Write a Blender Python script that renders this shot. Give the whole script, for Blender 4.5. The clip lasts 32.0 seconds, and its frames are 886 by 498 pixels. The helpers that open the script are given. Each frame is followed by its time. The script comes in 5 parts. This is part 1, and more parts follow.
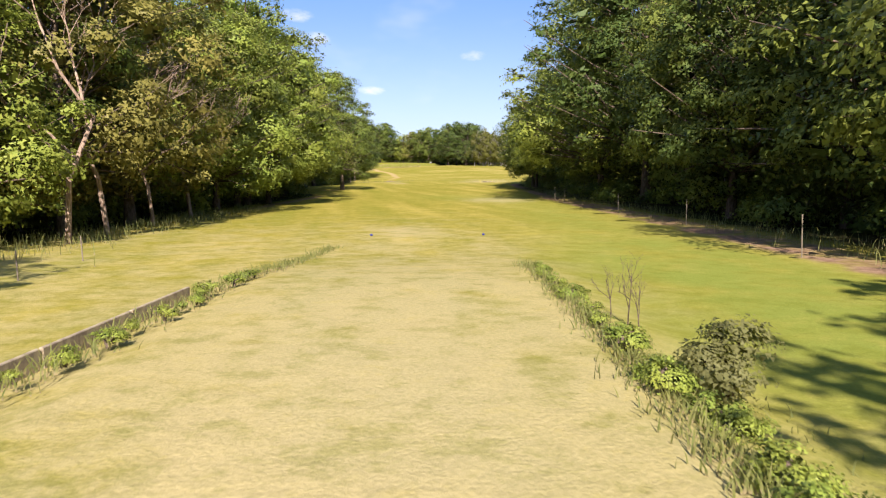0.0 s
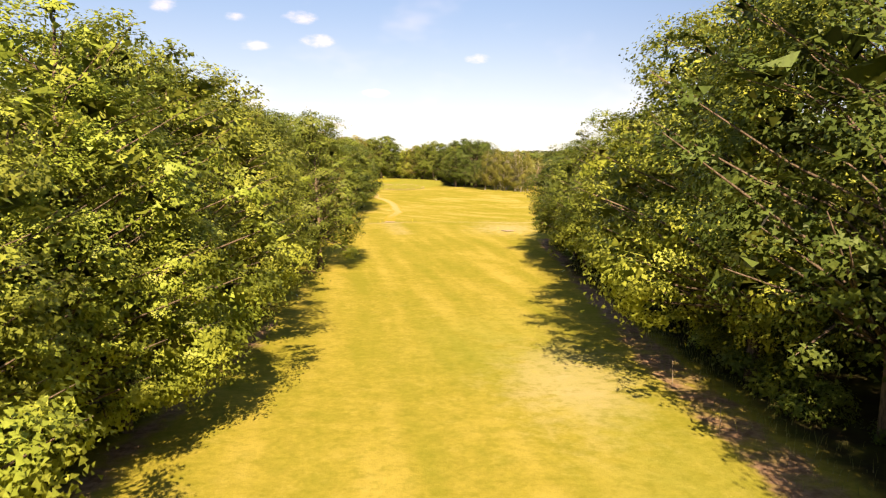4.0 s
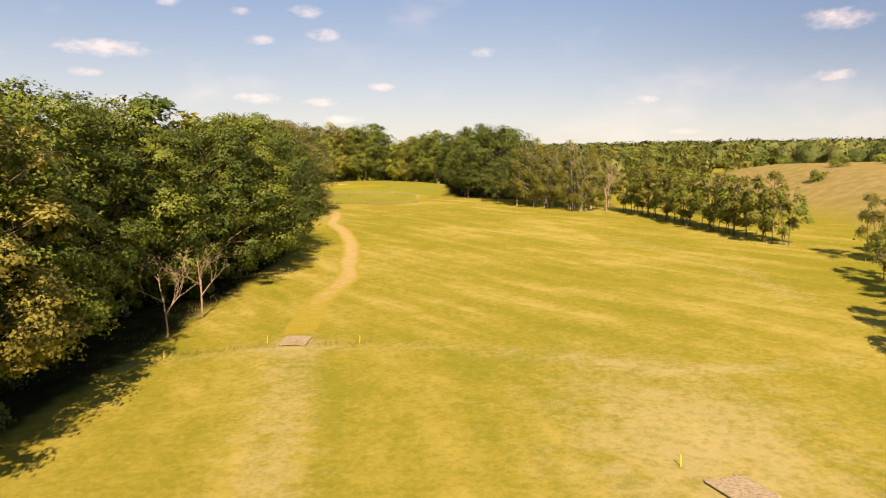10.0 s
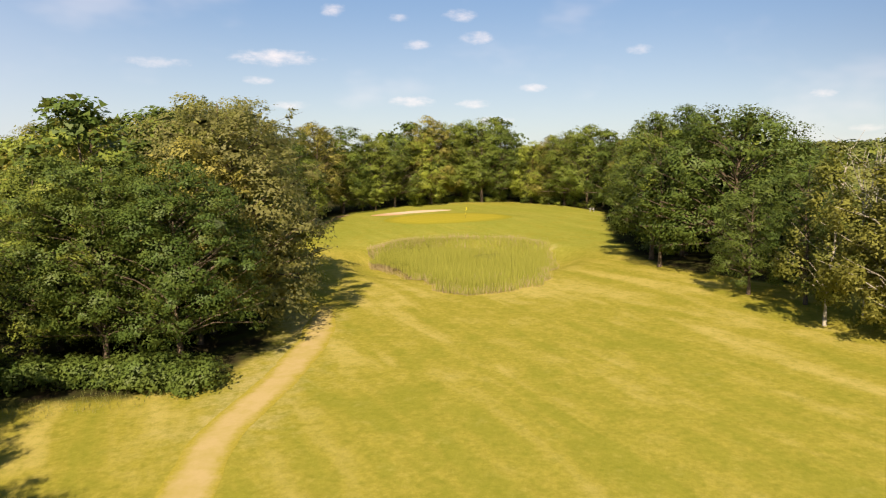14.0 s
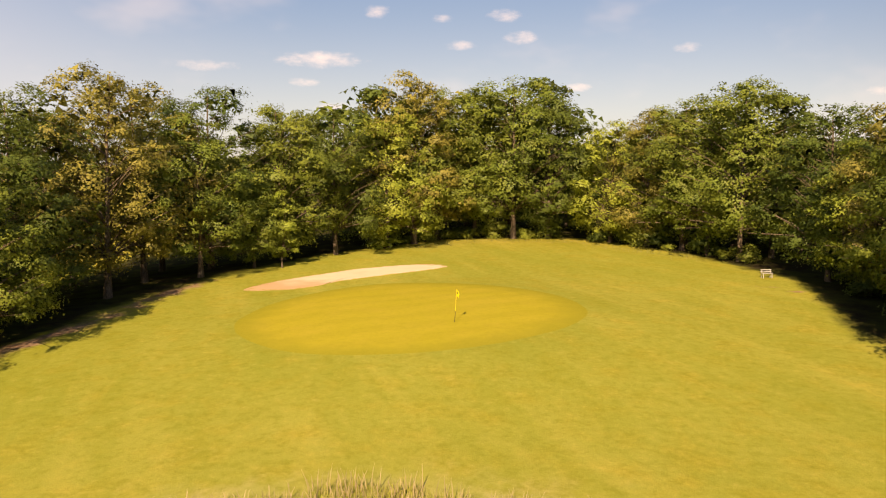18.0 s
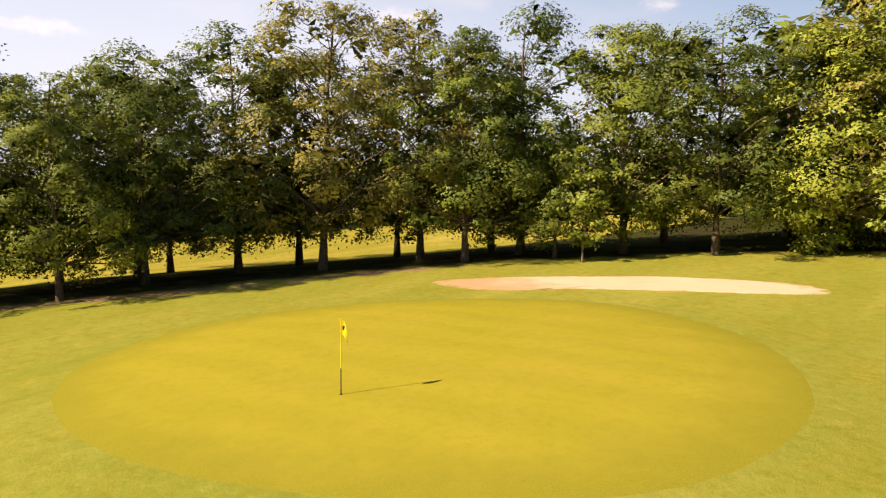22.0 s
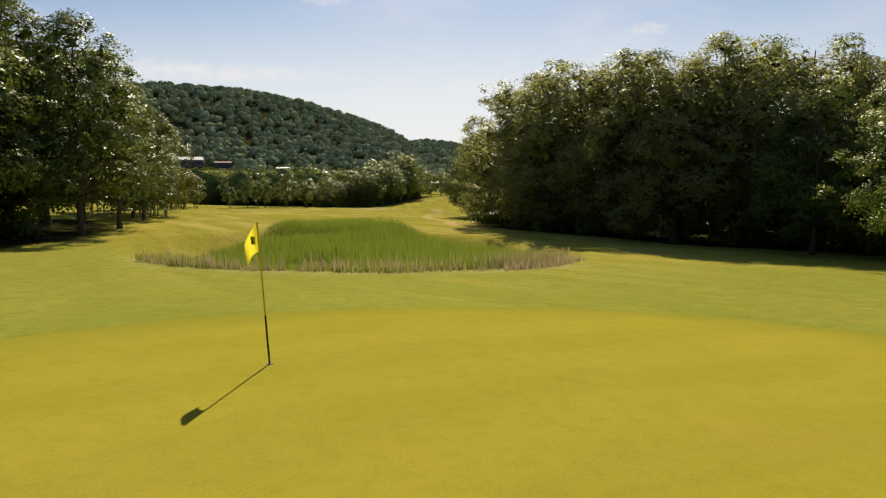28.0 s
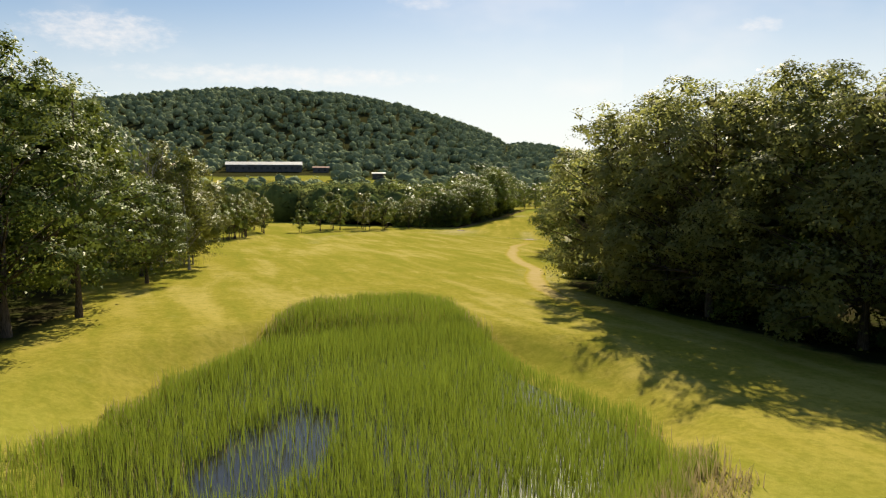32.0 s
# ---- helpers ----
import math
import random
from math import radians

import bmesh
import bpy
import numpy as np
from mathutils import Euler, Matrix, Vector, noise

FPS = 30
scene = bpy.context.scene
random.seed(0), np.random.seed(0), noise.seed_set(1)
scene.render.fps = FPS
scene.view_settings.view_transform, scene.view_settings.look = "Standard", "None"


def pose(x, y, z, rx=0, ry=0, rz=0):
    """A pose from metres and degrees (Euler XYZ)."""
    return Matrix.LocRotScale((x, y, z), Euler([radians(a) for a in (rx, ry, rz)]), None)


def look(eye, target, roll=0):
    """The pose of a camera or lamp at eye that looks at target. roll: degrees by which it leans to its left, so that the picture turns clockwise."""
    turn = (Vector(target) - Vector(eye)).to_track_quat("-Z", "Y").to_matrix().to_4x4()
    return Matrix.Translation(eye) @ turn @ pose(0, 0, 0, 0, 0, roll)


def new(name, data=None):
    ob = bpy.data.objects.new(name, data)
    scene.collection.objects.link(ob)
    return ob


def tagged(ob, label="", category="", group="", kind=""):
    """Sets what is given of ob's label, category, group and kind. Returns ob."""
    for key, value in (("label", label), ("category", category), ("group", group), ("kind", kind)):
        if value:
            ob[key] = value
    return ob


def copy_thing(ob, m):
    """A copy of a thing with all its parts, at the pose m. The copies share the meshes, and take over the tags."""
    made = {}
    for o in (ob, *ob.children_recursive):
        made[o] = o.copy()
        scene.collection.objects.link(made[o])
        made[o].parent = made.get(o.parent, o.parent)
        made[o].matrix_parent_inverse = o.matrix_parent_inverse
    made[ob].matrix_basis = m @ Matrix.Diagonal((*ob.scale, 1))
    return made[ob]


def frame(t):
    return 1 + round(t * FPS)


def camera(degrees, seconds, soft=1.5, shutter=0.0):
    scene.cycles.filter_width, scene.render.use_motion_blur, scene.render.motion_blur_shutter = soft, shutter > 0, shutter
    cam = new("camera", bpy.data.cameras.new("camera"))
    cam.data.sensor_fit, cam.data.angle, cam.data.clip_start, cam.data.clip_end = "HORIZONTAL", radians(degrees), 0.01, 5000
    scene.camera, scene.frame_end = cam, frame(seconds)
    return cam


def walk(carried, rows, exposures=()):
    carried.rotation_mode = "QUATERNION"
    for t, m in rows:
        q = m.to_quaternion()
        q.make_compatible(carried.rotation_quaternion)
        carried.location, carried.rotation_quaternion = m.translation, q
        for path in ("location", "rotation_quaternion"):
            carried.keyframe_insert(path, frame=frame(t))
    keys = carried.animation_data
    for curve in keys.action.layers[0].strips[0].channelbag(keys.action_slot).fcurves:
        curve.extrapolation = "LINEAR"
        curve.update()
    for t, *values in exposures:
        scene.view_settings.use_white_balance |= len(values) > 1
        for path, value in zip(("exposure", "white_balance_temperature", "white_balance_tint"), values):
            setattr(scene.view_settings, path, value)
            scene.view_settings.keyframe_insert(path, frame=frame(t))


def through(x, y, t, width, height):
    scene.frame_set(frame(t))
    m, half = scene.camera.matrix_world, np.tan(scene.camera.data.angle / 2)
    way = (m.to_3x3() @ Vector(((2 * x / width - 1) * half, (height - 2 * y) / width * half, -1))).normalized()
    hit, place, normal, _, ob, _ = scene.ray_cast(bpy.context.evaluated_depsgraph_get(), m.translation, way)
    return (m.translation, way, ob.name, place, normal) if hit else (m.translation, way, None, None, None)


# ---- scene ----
import itertools

# ---------------------------------------------------------------- camera
cam = camera(63.40, 32.0, soft=1.2, shutter=0.1)
PATH = [
    (0.0, pose(-0.00, 0.00, 4.00, 84.16, 0.17, 0.00)),
    (0.5, pose(-0.19, 2.35, 4.56, 84.15, 0.01, -0.05)),
    (1.0, pose(-0.40, 5.04, 5.40, 84.13, 0.05, -0.07)),
    (1.5, pose(-0.60, 8.14, 6.43, 84.09, 0.08, -0.12)),
    (2.0, pose(-0.72, 11.44, 7.37, 84.17, 0.03, -0.09)),
    (2.5, pose(-0.69, 15.08, 8.23, 84.25, -0.08, 0.05)),
    (3.0, pose(-0.74, 18.88, 9.11, 84.34, -0.20, 0.13)),
    (3.5, pose(-0.95, 22.77, 10.14, 84.34, -0.20, 0.16)),
    (4.0, pose(-1.09, 26.84, 11.17, 84.37, -0.18, 0.29)),
    (4.5, pose(-1.33, 30.90, 12.37, 84.40, -0.14, 0.39)),
    (6.5, pose(-2.53, 49.19, 13.71, 84.10, -0.05, 0.52)),
    (7.0, pose(-2.58, 56.32, 13.79, 83.84, 0.32, 0.50)),
    (7.5, pose(-2.86, 63.55, 13.91, 83.69, 0.35, 0.35)),
    (8.0, pose(-2.63, 72.62, 13.45, 83.71, 0.15, 0.44)),
    (8.5, pose(-2.75, 82.92, 13.25, 83.73, 0.15, 0.46)),
    (9.0, pose(-2.58, 94.29, 13.30, 83.73, 0.12, 0.49)),
    (9.5, pose(-1.82, 105.80, 13.51, 83.84, 0.06, 0.57)),
    (10.0, pose(-1.46, 117.78, 14.06, 83.91, -0.06, 0.75)),
    (10.5, pose(-0.99, 129.20, 14.71, 83.92, -0.10, 1.28)),
    (11.0, pose(0.47, 141.26, 15.19, 84.00, -0.11, 2.72)),
    (11.5, pose(1.55, 152.83, 15.77, 84.00, -0.02, 4.94)),
    (12.0, pose(1.68, 163.57, 16.32, 83.98, -0.01, 7.13)),
    (12.5, pose(0.91, 174.52, 16.84, 83.97, -0.01, 9.14)),
    (13.0, pose(-0.44, 185.42, 17.42, 83.87, -0.07, 10.67)),
    (13.5, pose(-1.97, 196.78, 17.90, 83.84, -0.04, 11.81)),
    (14.0, pose(-3.79, 207.93, 18.14, 83.98, 0.01, 12.62)),
    (14.5, pose(-5.87, 218.18, 18.36, 84.28, -0.02, 13.06)),
    (16.5, pose(-14.07, 259.79, 20.33, 84.25, 0.14, 13.28)),
    (17.0, pose(-15.22, 271.41, 20.34, 83.99, -0.02, 13.30)),
    (17.5, pose(-16.21, 283.03, 19.96, 83.95, 0.07, 13.75)),
    (18.0, pose(-16.56, 292.76, 19.49, 84.02, 0.05, 16.04)),
    (18.5, pose(-16.70, 300.62, 18.92, 84.05, 0.07, 20.17)),
    (19.0, pose(-16.29, 306.41, 18.20, 84.08, -0.01, 24.63)),
    (19.5, pose(-15.07, 310.74, 17.66, 84.04, -0.17, 30.45)),
    (20.0, pose(-13.47, 314.99, 16.99, 84.08, -0.14, 37.56)),
    (20.5, pose(-11.85, 319.17, 16.50, 84.09, -0.16, 44.90)),
    (21.0, pose(-10.52, 323.63, 16.22, 84.04, -0.17, 52.75)),
    (21.5, pose(-9.78, 328.58, 15.98, 84.04, -0.11, 60.97)),
    (22.0, pose(-9.35, 333.49, 15.95, 84.07, 0.06, 71.29)),
    (22.5, pose(-9.70, 337.21, 15.58, 84.29, -0.08, 82.29)),
    (23.0, pose(-10.46, 340.26, 15.30, 84.40, 0.04, 94.04)),
    (23.5, pose(-11.66, 342.74, 15.10, 84.35, -0.01, 105.77)),
    (24.0, pose(-13.19, 344.82, 14.97, 84.26, 0.04, 116.82)),
    (24.5, pose(-15.34, 346.47, 14.65, 84.26, 0.23, 126.20)),
    (25.0, pose(-17.29, 347.90, 14.39, 84.26, 0.26, 134.73)),
    (25.5, pose(-19.65, 348.84, 14.07, 84.32, 0.42, 143.37)),
    (26.0, pose(-22.16, 349.29, 13.72, 84.42, 0.36, 151.93)),
    (26.5, pose(-24.63, 349.86, 13.57, 84.19, 0.28, 160.60)),
    (28.5, pose(-34.12, 345.86, 12.68, 83.99, 0.19, 190.51)),
    (29.0, pose(-35.37, 344.18, 12.82, 83.91, 0.25, 191.86)),
    (29.5, pose(-36.29, 341.60, 13.33, 83.99, 0.23, 192.92)),
    (30.0, pose(-36.69, 338.84, 14.13, 84.01, 0.28, 193.45)),
    (30.5, pose(-36.25, 335.99, 14.93, 84.03, 0.29, 193.55)),
    (31.0, pose(-35.17, 333.13, 15.72, 84.06, 0.21, 193.63)),
    (31.5, pose(-33.56, 330.30, 16.44, 84.06, 0.15, 193.67)),
    (32.0, pose(-31.68, 327.38, 17.23, 84.15, 0.03, 193.82)),
]
LOOK = [
    (0.0, 1.24, 5950, 24), (1.0, 1.34, 6050, 22), (2.0, 1.45, 6850, 17), (4.0, 1.52, 8500, 24), (7.0, 1.34, 9500, 28), (8.0, 1.25, 9400, 28), (9.5, 1.15, 9200, 27), (11.0, 0.9, 7200, 18), (13.0, 0.96, 7000, 14),
    (17.0, 1.0, 9300, 26), (20.0, 1.07, 9200, 24), (21.5, 1.1, 8500, 22), (23.0, 1.05, 7500, 16), (26.0, 0.72, 7700, 20), (28.5, 0.56, 6650, 9), (30.0, 0.62, 6600, 7),
    (32.0, 0.78, 6900, 7),
]
walk(cam, PATH, LOOK)

# ---------------------------------------------------------------- world and sun
SUN_TO = Vector((0.06, -0.822, 0.566)).normalized()
world = bpy.data.worlds.new("sky")
scene.world = world
world.use_nodes = True


class Nodes:
    """Small helper to write node trees briefly."""

    def __init__(self, tree):
        self.tree = tree
        tree.nodes.clear()

    def add(self, kind, **values):
        node = self.tree.nodes.new(kind)
        for key, value in values.items():
            if key == "operation":
                node.operation = value
            elif key == "blend":
                node.data_type = "RGBA"
                node.blend_type = value
            elif key == "attribute":
                node.attribute_name = value
            elif key == "clamp":
                node.use_clamp = value
        return node

    def link(self, a, b):
        self.tree.links.new(a, b)

    def put(self, socket, value):
        if hasattr(value, "links"):
            self.link(value, socket)
        else:
            socket.default_value = value

    def math(self, op, a, b=0.0, c=0.0, clamp=False):
        node = self.add("ShaderNodeMath", operation=op, clamp=clamp)
        for socket, value in zip(node.inputs, (a, b, c)):
            self.put(socket, value)
        return node.outputs[0]

    def mix(self, fac, a, b, blend="MIX"):
        node = self.add("ShaderNodeMix", blend=blend)
        self.put(node.inputs[0], fac)
        for socket, value in ((node.inputs[6], a), (node.inputs[7], b)):
            self.put(socket, (*value, 1) if isinstance(value, tuple) and len(value) == 3 else value)
        return node.outputs[2]

    def noise(self, vector, scale, detail=3.0, rough=0.55, distort=0.0):
        node = self.add("ShaderNodeTexNoise")
        if vector is not None:
            self.link(vector, node.inputs["Vector"])
        node.inputs["Scale"].default_value = scale
        node.inputs["Detail"].default_value = detail
        node.inputs["Roughness"].default_value = rough
        node.inputs["Distortion"].default_value = distort
        return node.outputs[0]

    def step(self, value, lo, hi):
        node = self.add("ShaderNodeMapRange")
        node.interpolation_type = "SMOOTHSTEP"
        self.put(node.inputs[0], value)
        node.inputs[1].default_value, node.inputs[2].default_value = lo, hi
        return node.outputs[0]


# small fair-weather clouds: azimuth (from +y to the left), elevation, width, height, in degrees, and how dense
CLOUDS = [
    (25.6, 8.7, 3.2, 0.6, 0.95), (26.8, 7.0, 1.1, 0.35, 0.8), (24.6, 5.2, 1.6, 0.35, 0.6), (14.7, 9.85, 1.2, 0.35, 0.8),
    (10.0, 10.35, 1.3, 0.5, 0.85), (11.2, 12.0, 1.2, 0.5, 0.8), (21.2, 12.3, 1.0, 0.5, 0.8), (16.1, 11.8, 0.9, 0.3, 0.6),
    (15.2, 5.6, 1.8, 0.45, 0.9), (10.2, 5.4, 1.3, 0.35, 0.85), (8.6, 4.1, 1.4, 0.35, 0.8), (5.6, 6.6, 1.0, 0.35, 0.9),
    (-2.4, 9.2, 1.0, 0.35, 0.7), (-27.4, 10.4, 2.2, 0.7, 0.95), (-27.4, 6.7, 1.4, 0.4, 0.9), (-15.0, 5.6, 1.0, 0.35, 0.7),
    (-17.7, 3.1, 1.3, 0.3, 0.6), (34.0, 8.0, 2.2, 0.4, 0.6), (218.8, 10.1, 5.0, 1.5, 1.0), (206.0, 7.5, 13.0, 0.8, 0.8),
    (170.7, 10.6, 1.6, 0.6, 0.9), (149.8, 9.45, 1.8, 0.5, 0.9), (142.6, 9.6, 1.9, 0.6, 0.9), (155.0, 11.8, 0.7, 0.3, 0.8),
    (122.0, 13.0, 1.6, 0.6, 0.8), (132.2, 11.8, 1.6, 0.5, 0.6), (55.0, 12.4, 1.5, 0.6, 0.7), (195.0, 13.1, 3.0, 0.6, 0.6),
    (75.0, 12.0, 2.5, 0.7, 0.7), (100.0, 10.0, 3.0, 0.6, 0.7), (245.0, 12.0, 4.0, 1.0, 0.8), (290.0, 14.0, 4.0, 1.0, 0.8),
]


def build_sky():
    n = Nodes(world.node_tree)
    sky = n.add("ShaderNodeTexSky")
    sky.sky_type, sky.sun_disc = "NISHITA", False
    sky.sun_elevation = math.asin(SUN_TO.z)
    sky.sun_rotation = math.atan2(SUN_TO.x, SUN_TO.y)
    sky.air_density, sky.dust_density, sky.ozone_density = 1.0, 0.7, 1.5
    where = n.add("ShaderNodeTexCoord").outputs["Generated"]
    xyz = n.add("ShaderNodeSeparateXYZ")
    n.link(where, xyz.inputs[0])
    x, y, z = xyz.outputs
    azimuth = n.math("MULTIPLY", n.math("ARCTAN2", n.math("MULTIPLY", x, -1.0), y), 180 / math.pi)
    height = n.math("MULTIPLY", n.math("ARCSINE", z), 180 / math.pi)
    place = n.add("ShaderNodeCombineXYZ")
    n.link(n.math("MULTIPLY", azimuth, 0.5), place.inputs[0])
    n.link(height, place.inputs[1])
    ragged = n.noise(place.outputs[0], 1.6, 5.0, 0.62)
    total = None
    for a, e, w, h, dense in CLOUDS:
        off = n.math("SUBTRACT", azimuth, a if a <= 180 else a - 360)
        u = n.math("POWER", n.math("DIVIDE", off, w), 2.0)
        lift = n.math("SUBTRACT", height, e)
        v = n.math("POWER", n.math("DIVIDE", lift, h), 2.0)
        body = n.math("SUBTRACT", 1.0, n.math("ADD", u, v))
        body = n.math("ADD", body, n.math("MULTIPLY", n.math("SUBTRACT", ragged, 0.5), 3.2))
        body = n.math("MULTIPLY", n.step(body, -0.4, 2.3), dense * 0.72)
        total = body if total is None else n.math("MAXIMUM", total, body)
    low = n.math("MULTIPLY", n.step(n.noise(place.outputs[0], 0.12, 4.0, 0.6), 0.5, 0.8), 0.25)
    total = n.math("MAXIMUM", total, low)
    tone = n.mix(n.step(height, 1.0, 15.0), (2.2, 2.78, 3.4), (0.62, 1.48, 3.0))
    tone = n.mix(n.step(height, 14.0, 50.0), tone, (0.4, 0.75, 1.6))
    air = n.mix(0.72, sky.outputs[0], tone)
    east = n.math("MULTIPLY", n.math("MULTIPLY", n.step(azimuth, -2.0, -38.0), n.step(azimuth, -130.0, -70.0)), n.step(height, 2.0, 10.0))
    air = n.mix(n.math("MULTIPLY", east, 0.45), air, (0.45, 1.05, 2.3))
    west = n.step(n.math("ABSOLUTE", n.math("SUBTRACT", azimuth, 100.0)), 75.0, 10.0)
    west = n.math("MULTIPLY", west, n.step(height, 35.0, 5.0))
    air = n.mix(n.math("MULTIPLY", west, 0.85), air, (4.0, 4.7, 6.0))
    south = n.step(n.math("ABSOLUTE", n.math("SUBTRACT", n.math("MODULO", n.math("ADD", azimuth, 360.0), 360.0), 186.0)), 85.0, 10.0)
    south = n.math("MULTIPLY", south, n.step(height, 15.0, 2.0))
    air = n.mix(n.math("MULTIPLY", south, 0.75), air, (5.6, 5.9, 6.2))
    colour = n.mix(total, air, (6.7, 6.2, 6.1))
    back = n.add("ShaderNodeBackground")
    n.link(colour, back.inputs[0])
    back.inputs[1].default_value = 0.1
    out = n.add("ShaderNodeOutputWorld")
    n.link(back.outputs[0], out.inputs[0])


build_sky()
sun_data = bpy.data.lights.new("sun", "SUN")
sun_data.energy, sun_data.angle, sun_data.color = 5.0, radians(0.55), (1.0, 0.9, 0.72)
sun = new("sun", sun_data)
sun.matrix_world = look(SUN_TO * 100, (0, 0, 0))

# ---------------------------------------------------------------- materials


def material(name, build, rough=0.8):
    m = bpy.data.materials.new(name)
    m.use_nodes = True
    n = Nodes(m.node_tree)
    shader = n.add("ShaderNodeBsdfPrincipled")
    shader.inputs["Roughness"].default_value = rough
    shader.inputs["Specular IOR Level"].default_value = 0.25
    out = n.add("ShaderNodeOutputMaterial")
    n.link(shader.outputs[0], out.inputs[0])
    if rough > 0.85:
        shader.inputs["Specular IOR Level"].default_value = 0.0
    build(n, shader, out)
    return m


def position(n):
    return n.add("ShaderNodeNewGeometry").outputs["Position"]


def local(n):
    return n.add("ShaderNodeTexCoord").outputs["Object"]


def bump(n, shader, value, strength, distance):
    node = n.add("ShaderNodeBump")
    node.inputs["Strength"].default_value, node.inputs["Distance"].default_value = strength, distance
    n.link(value, node.inputs["Height"])
    n.link(node.outputs[0], shader.inputs["Normal"])


def stretched(n, vector, scale):
    node = n.add("ShaderNodeMapping")
    n.link(vector, node.inputs[0])
    node.inputs["Scale"].default_value = scale
    return node.outputs[0]


def leaf_material(name, dark, light, yellow, through=0.28):
    """Leaves: hue by tree, by clump and by leaf, with light passing through."""

    def build(n, shader, out):
        tree = n.add("ShaderNodeObjectInfo").outputs["Random"]
        leaf = n.add("ShaderNodeNewGeometry").outputs["Random Per Island"]
        patch = n.noise(local(n), 0.7, 2.0)
        colour = n.mix(n.math("ADD", 0.33, n.math("MULTIPLY", leaf, 0.34)), dark, light)
        colour = n.mix(n.math("MULTIPLY", n.step(patch, 0.4, 0.7), 0.45), colour, yellow)
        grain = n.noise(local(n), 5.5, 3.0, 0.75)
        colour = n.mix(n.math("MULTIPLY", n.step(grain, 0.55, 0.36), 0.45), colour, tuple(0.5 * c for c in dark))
        shader.inputs["Specular IOR Level"].default_value = 0.16
        colour = n.mix(n.math("MULTIPLY", tree, 0.35), colour, yellow)
        n.link(colour, shader.inputs["Base Color"])
        glow = n.add("ShaderNodeBsdfTranslucent")
        n.link(n.mix(0.45, colour, (0.31, 0.335, 0.057)), glow.inputs[0])
        both = n.add("ShaderNodeMixShader")
        both.inputs[0].default_value = through
        n.link(shader.outputs[0], both.inputs[1])
        n.link(glow.outputs[0], both.inputs[2])
        n.link(both.outputs[0], out.inputs[0])

    return material(name, build, 0.5)


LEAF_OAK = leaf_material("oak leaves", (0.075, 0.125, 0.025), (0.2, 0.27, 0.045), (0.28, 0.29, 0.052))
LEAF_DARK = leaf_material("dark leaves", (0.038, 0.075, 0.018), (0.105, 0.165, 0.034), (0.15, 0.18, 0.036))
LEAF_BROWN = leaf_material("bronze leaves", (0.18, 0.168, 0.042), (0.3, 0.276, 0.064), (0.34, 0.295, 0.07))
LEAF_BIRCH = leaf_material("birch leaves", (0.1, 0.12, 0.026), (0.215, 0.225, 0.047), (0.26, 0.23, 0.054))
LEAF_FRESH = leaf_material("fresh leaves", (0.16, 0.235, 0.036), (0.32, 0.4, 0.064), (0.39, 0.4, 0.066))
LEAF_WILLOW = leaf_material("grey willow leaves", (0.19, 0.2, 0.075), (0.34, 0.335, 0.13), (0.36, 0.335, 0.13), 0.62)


def bark_material(name, dark, light, marks=None):
    def build(n, shader, out):
        p = local(n)
        ridges = n.noise(stretched(n, p, (6.0, 6.0, 1.2)), 3.0, 4.0, 0.6)
        colour = n.mix(n.step(ridges, 0.3, 0.7), dark, light)
        if marks:
            colour = n.mix(n.step(n.noise(stretched(n, p, (1.0, 1.0, 5.0)), 1.6, 3.0), 0.58, 0.66), colour, marks)
        n.link(colour, shader.inputs["Base Color"])
        bump(n, shader, ridges, 0.6, 0.03)

    return material(name, build, 0.9)


BARK = bark_material("oak bark", (0.06, 0.045, 0.032), (0.17, 0.13, 0.095))
BARK_PALE = bark_material("birch bark", (0.24, 0.215, 0.175), (0.43, 0.395, 0.335), (0.07, 0.06, 0.05))
BARK_DEAD = bark_material("dead wood", (0.17, 0.115, 0.08), (0.38, 0.29, 0.21))


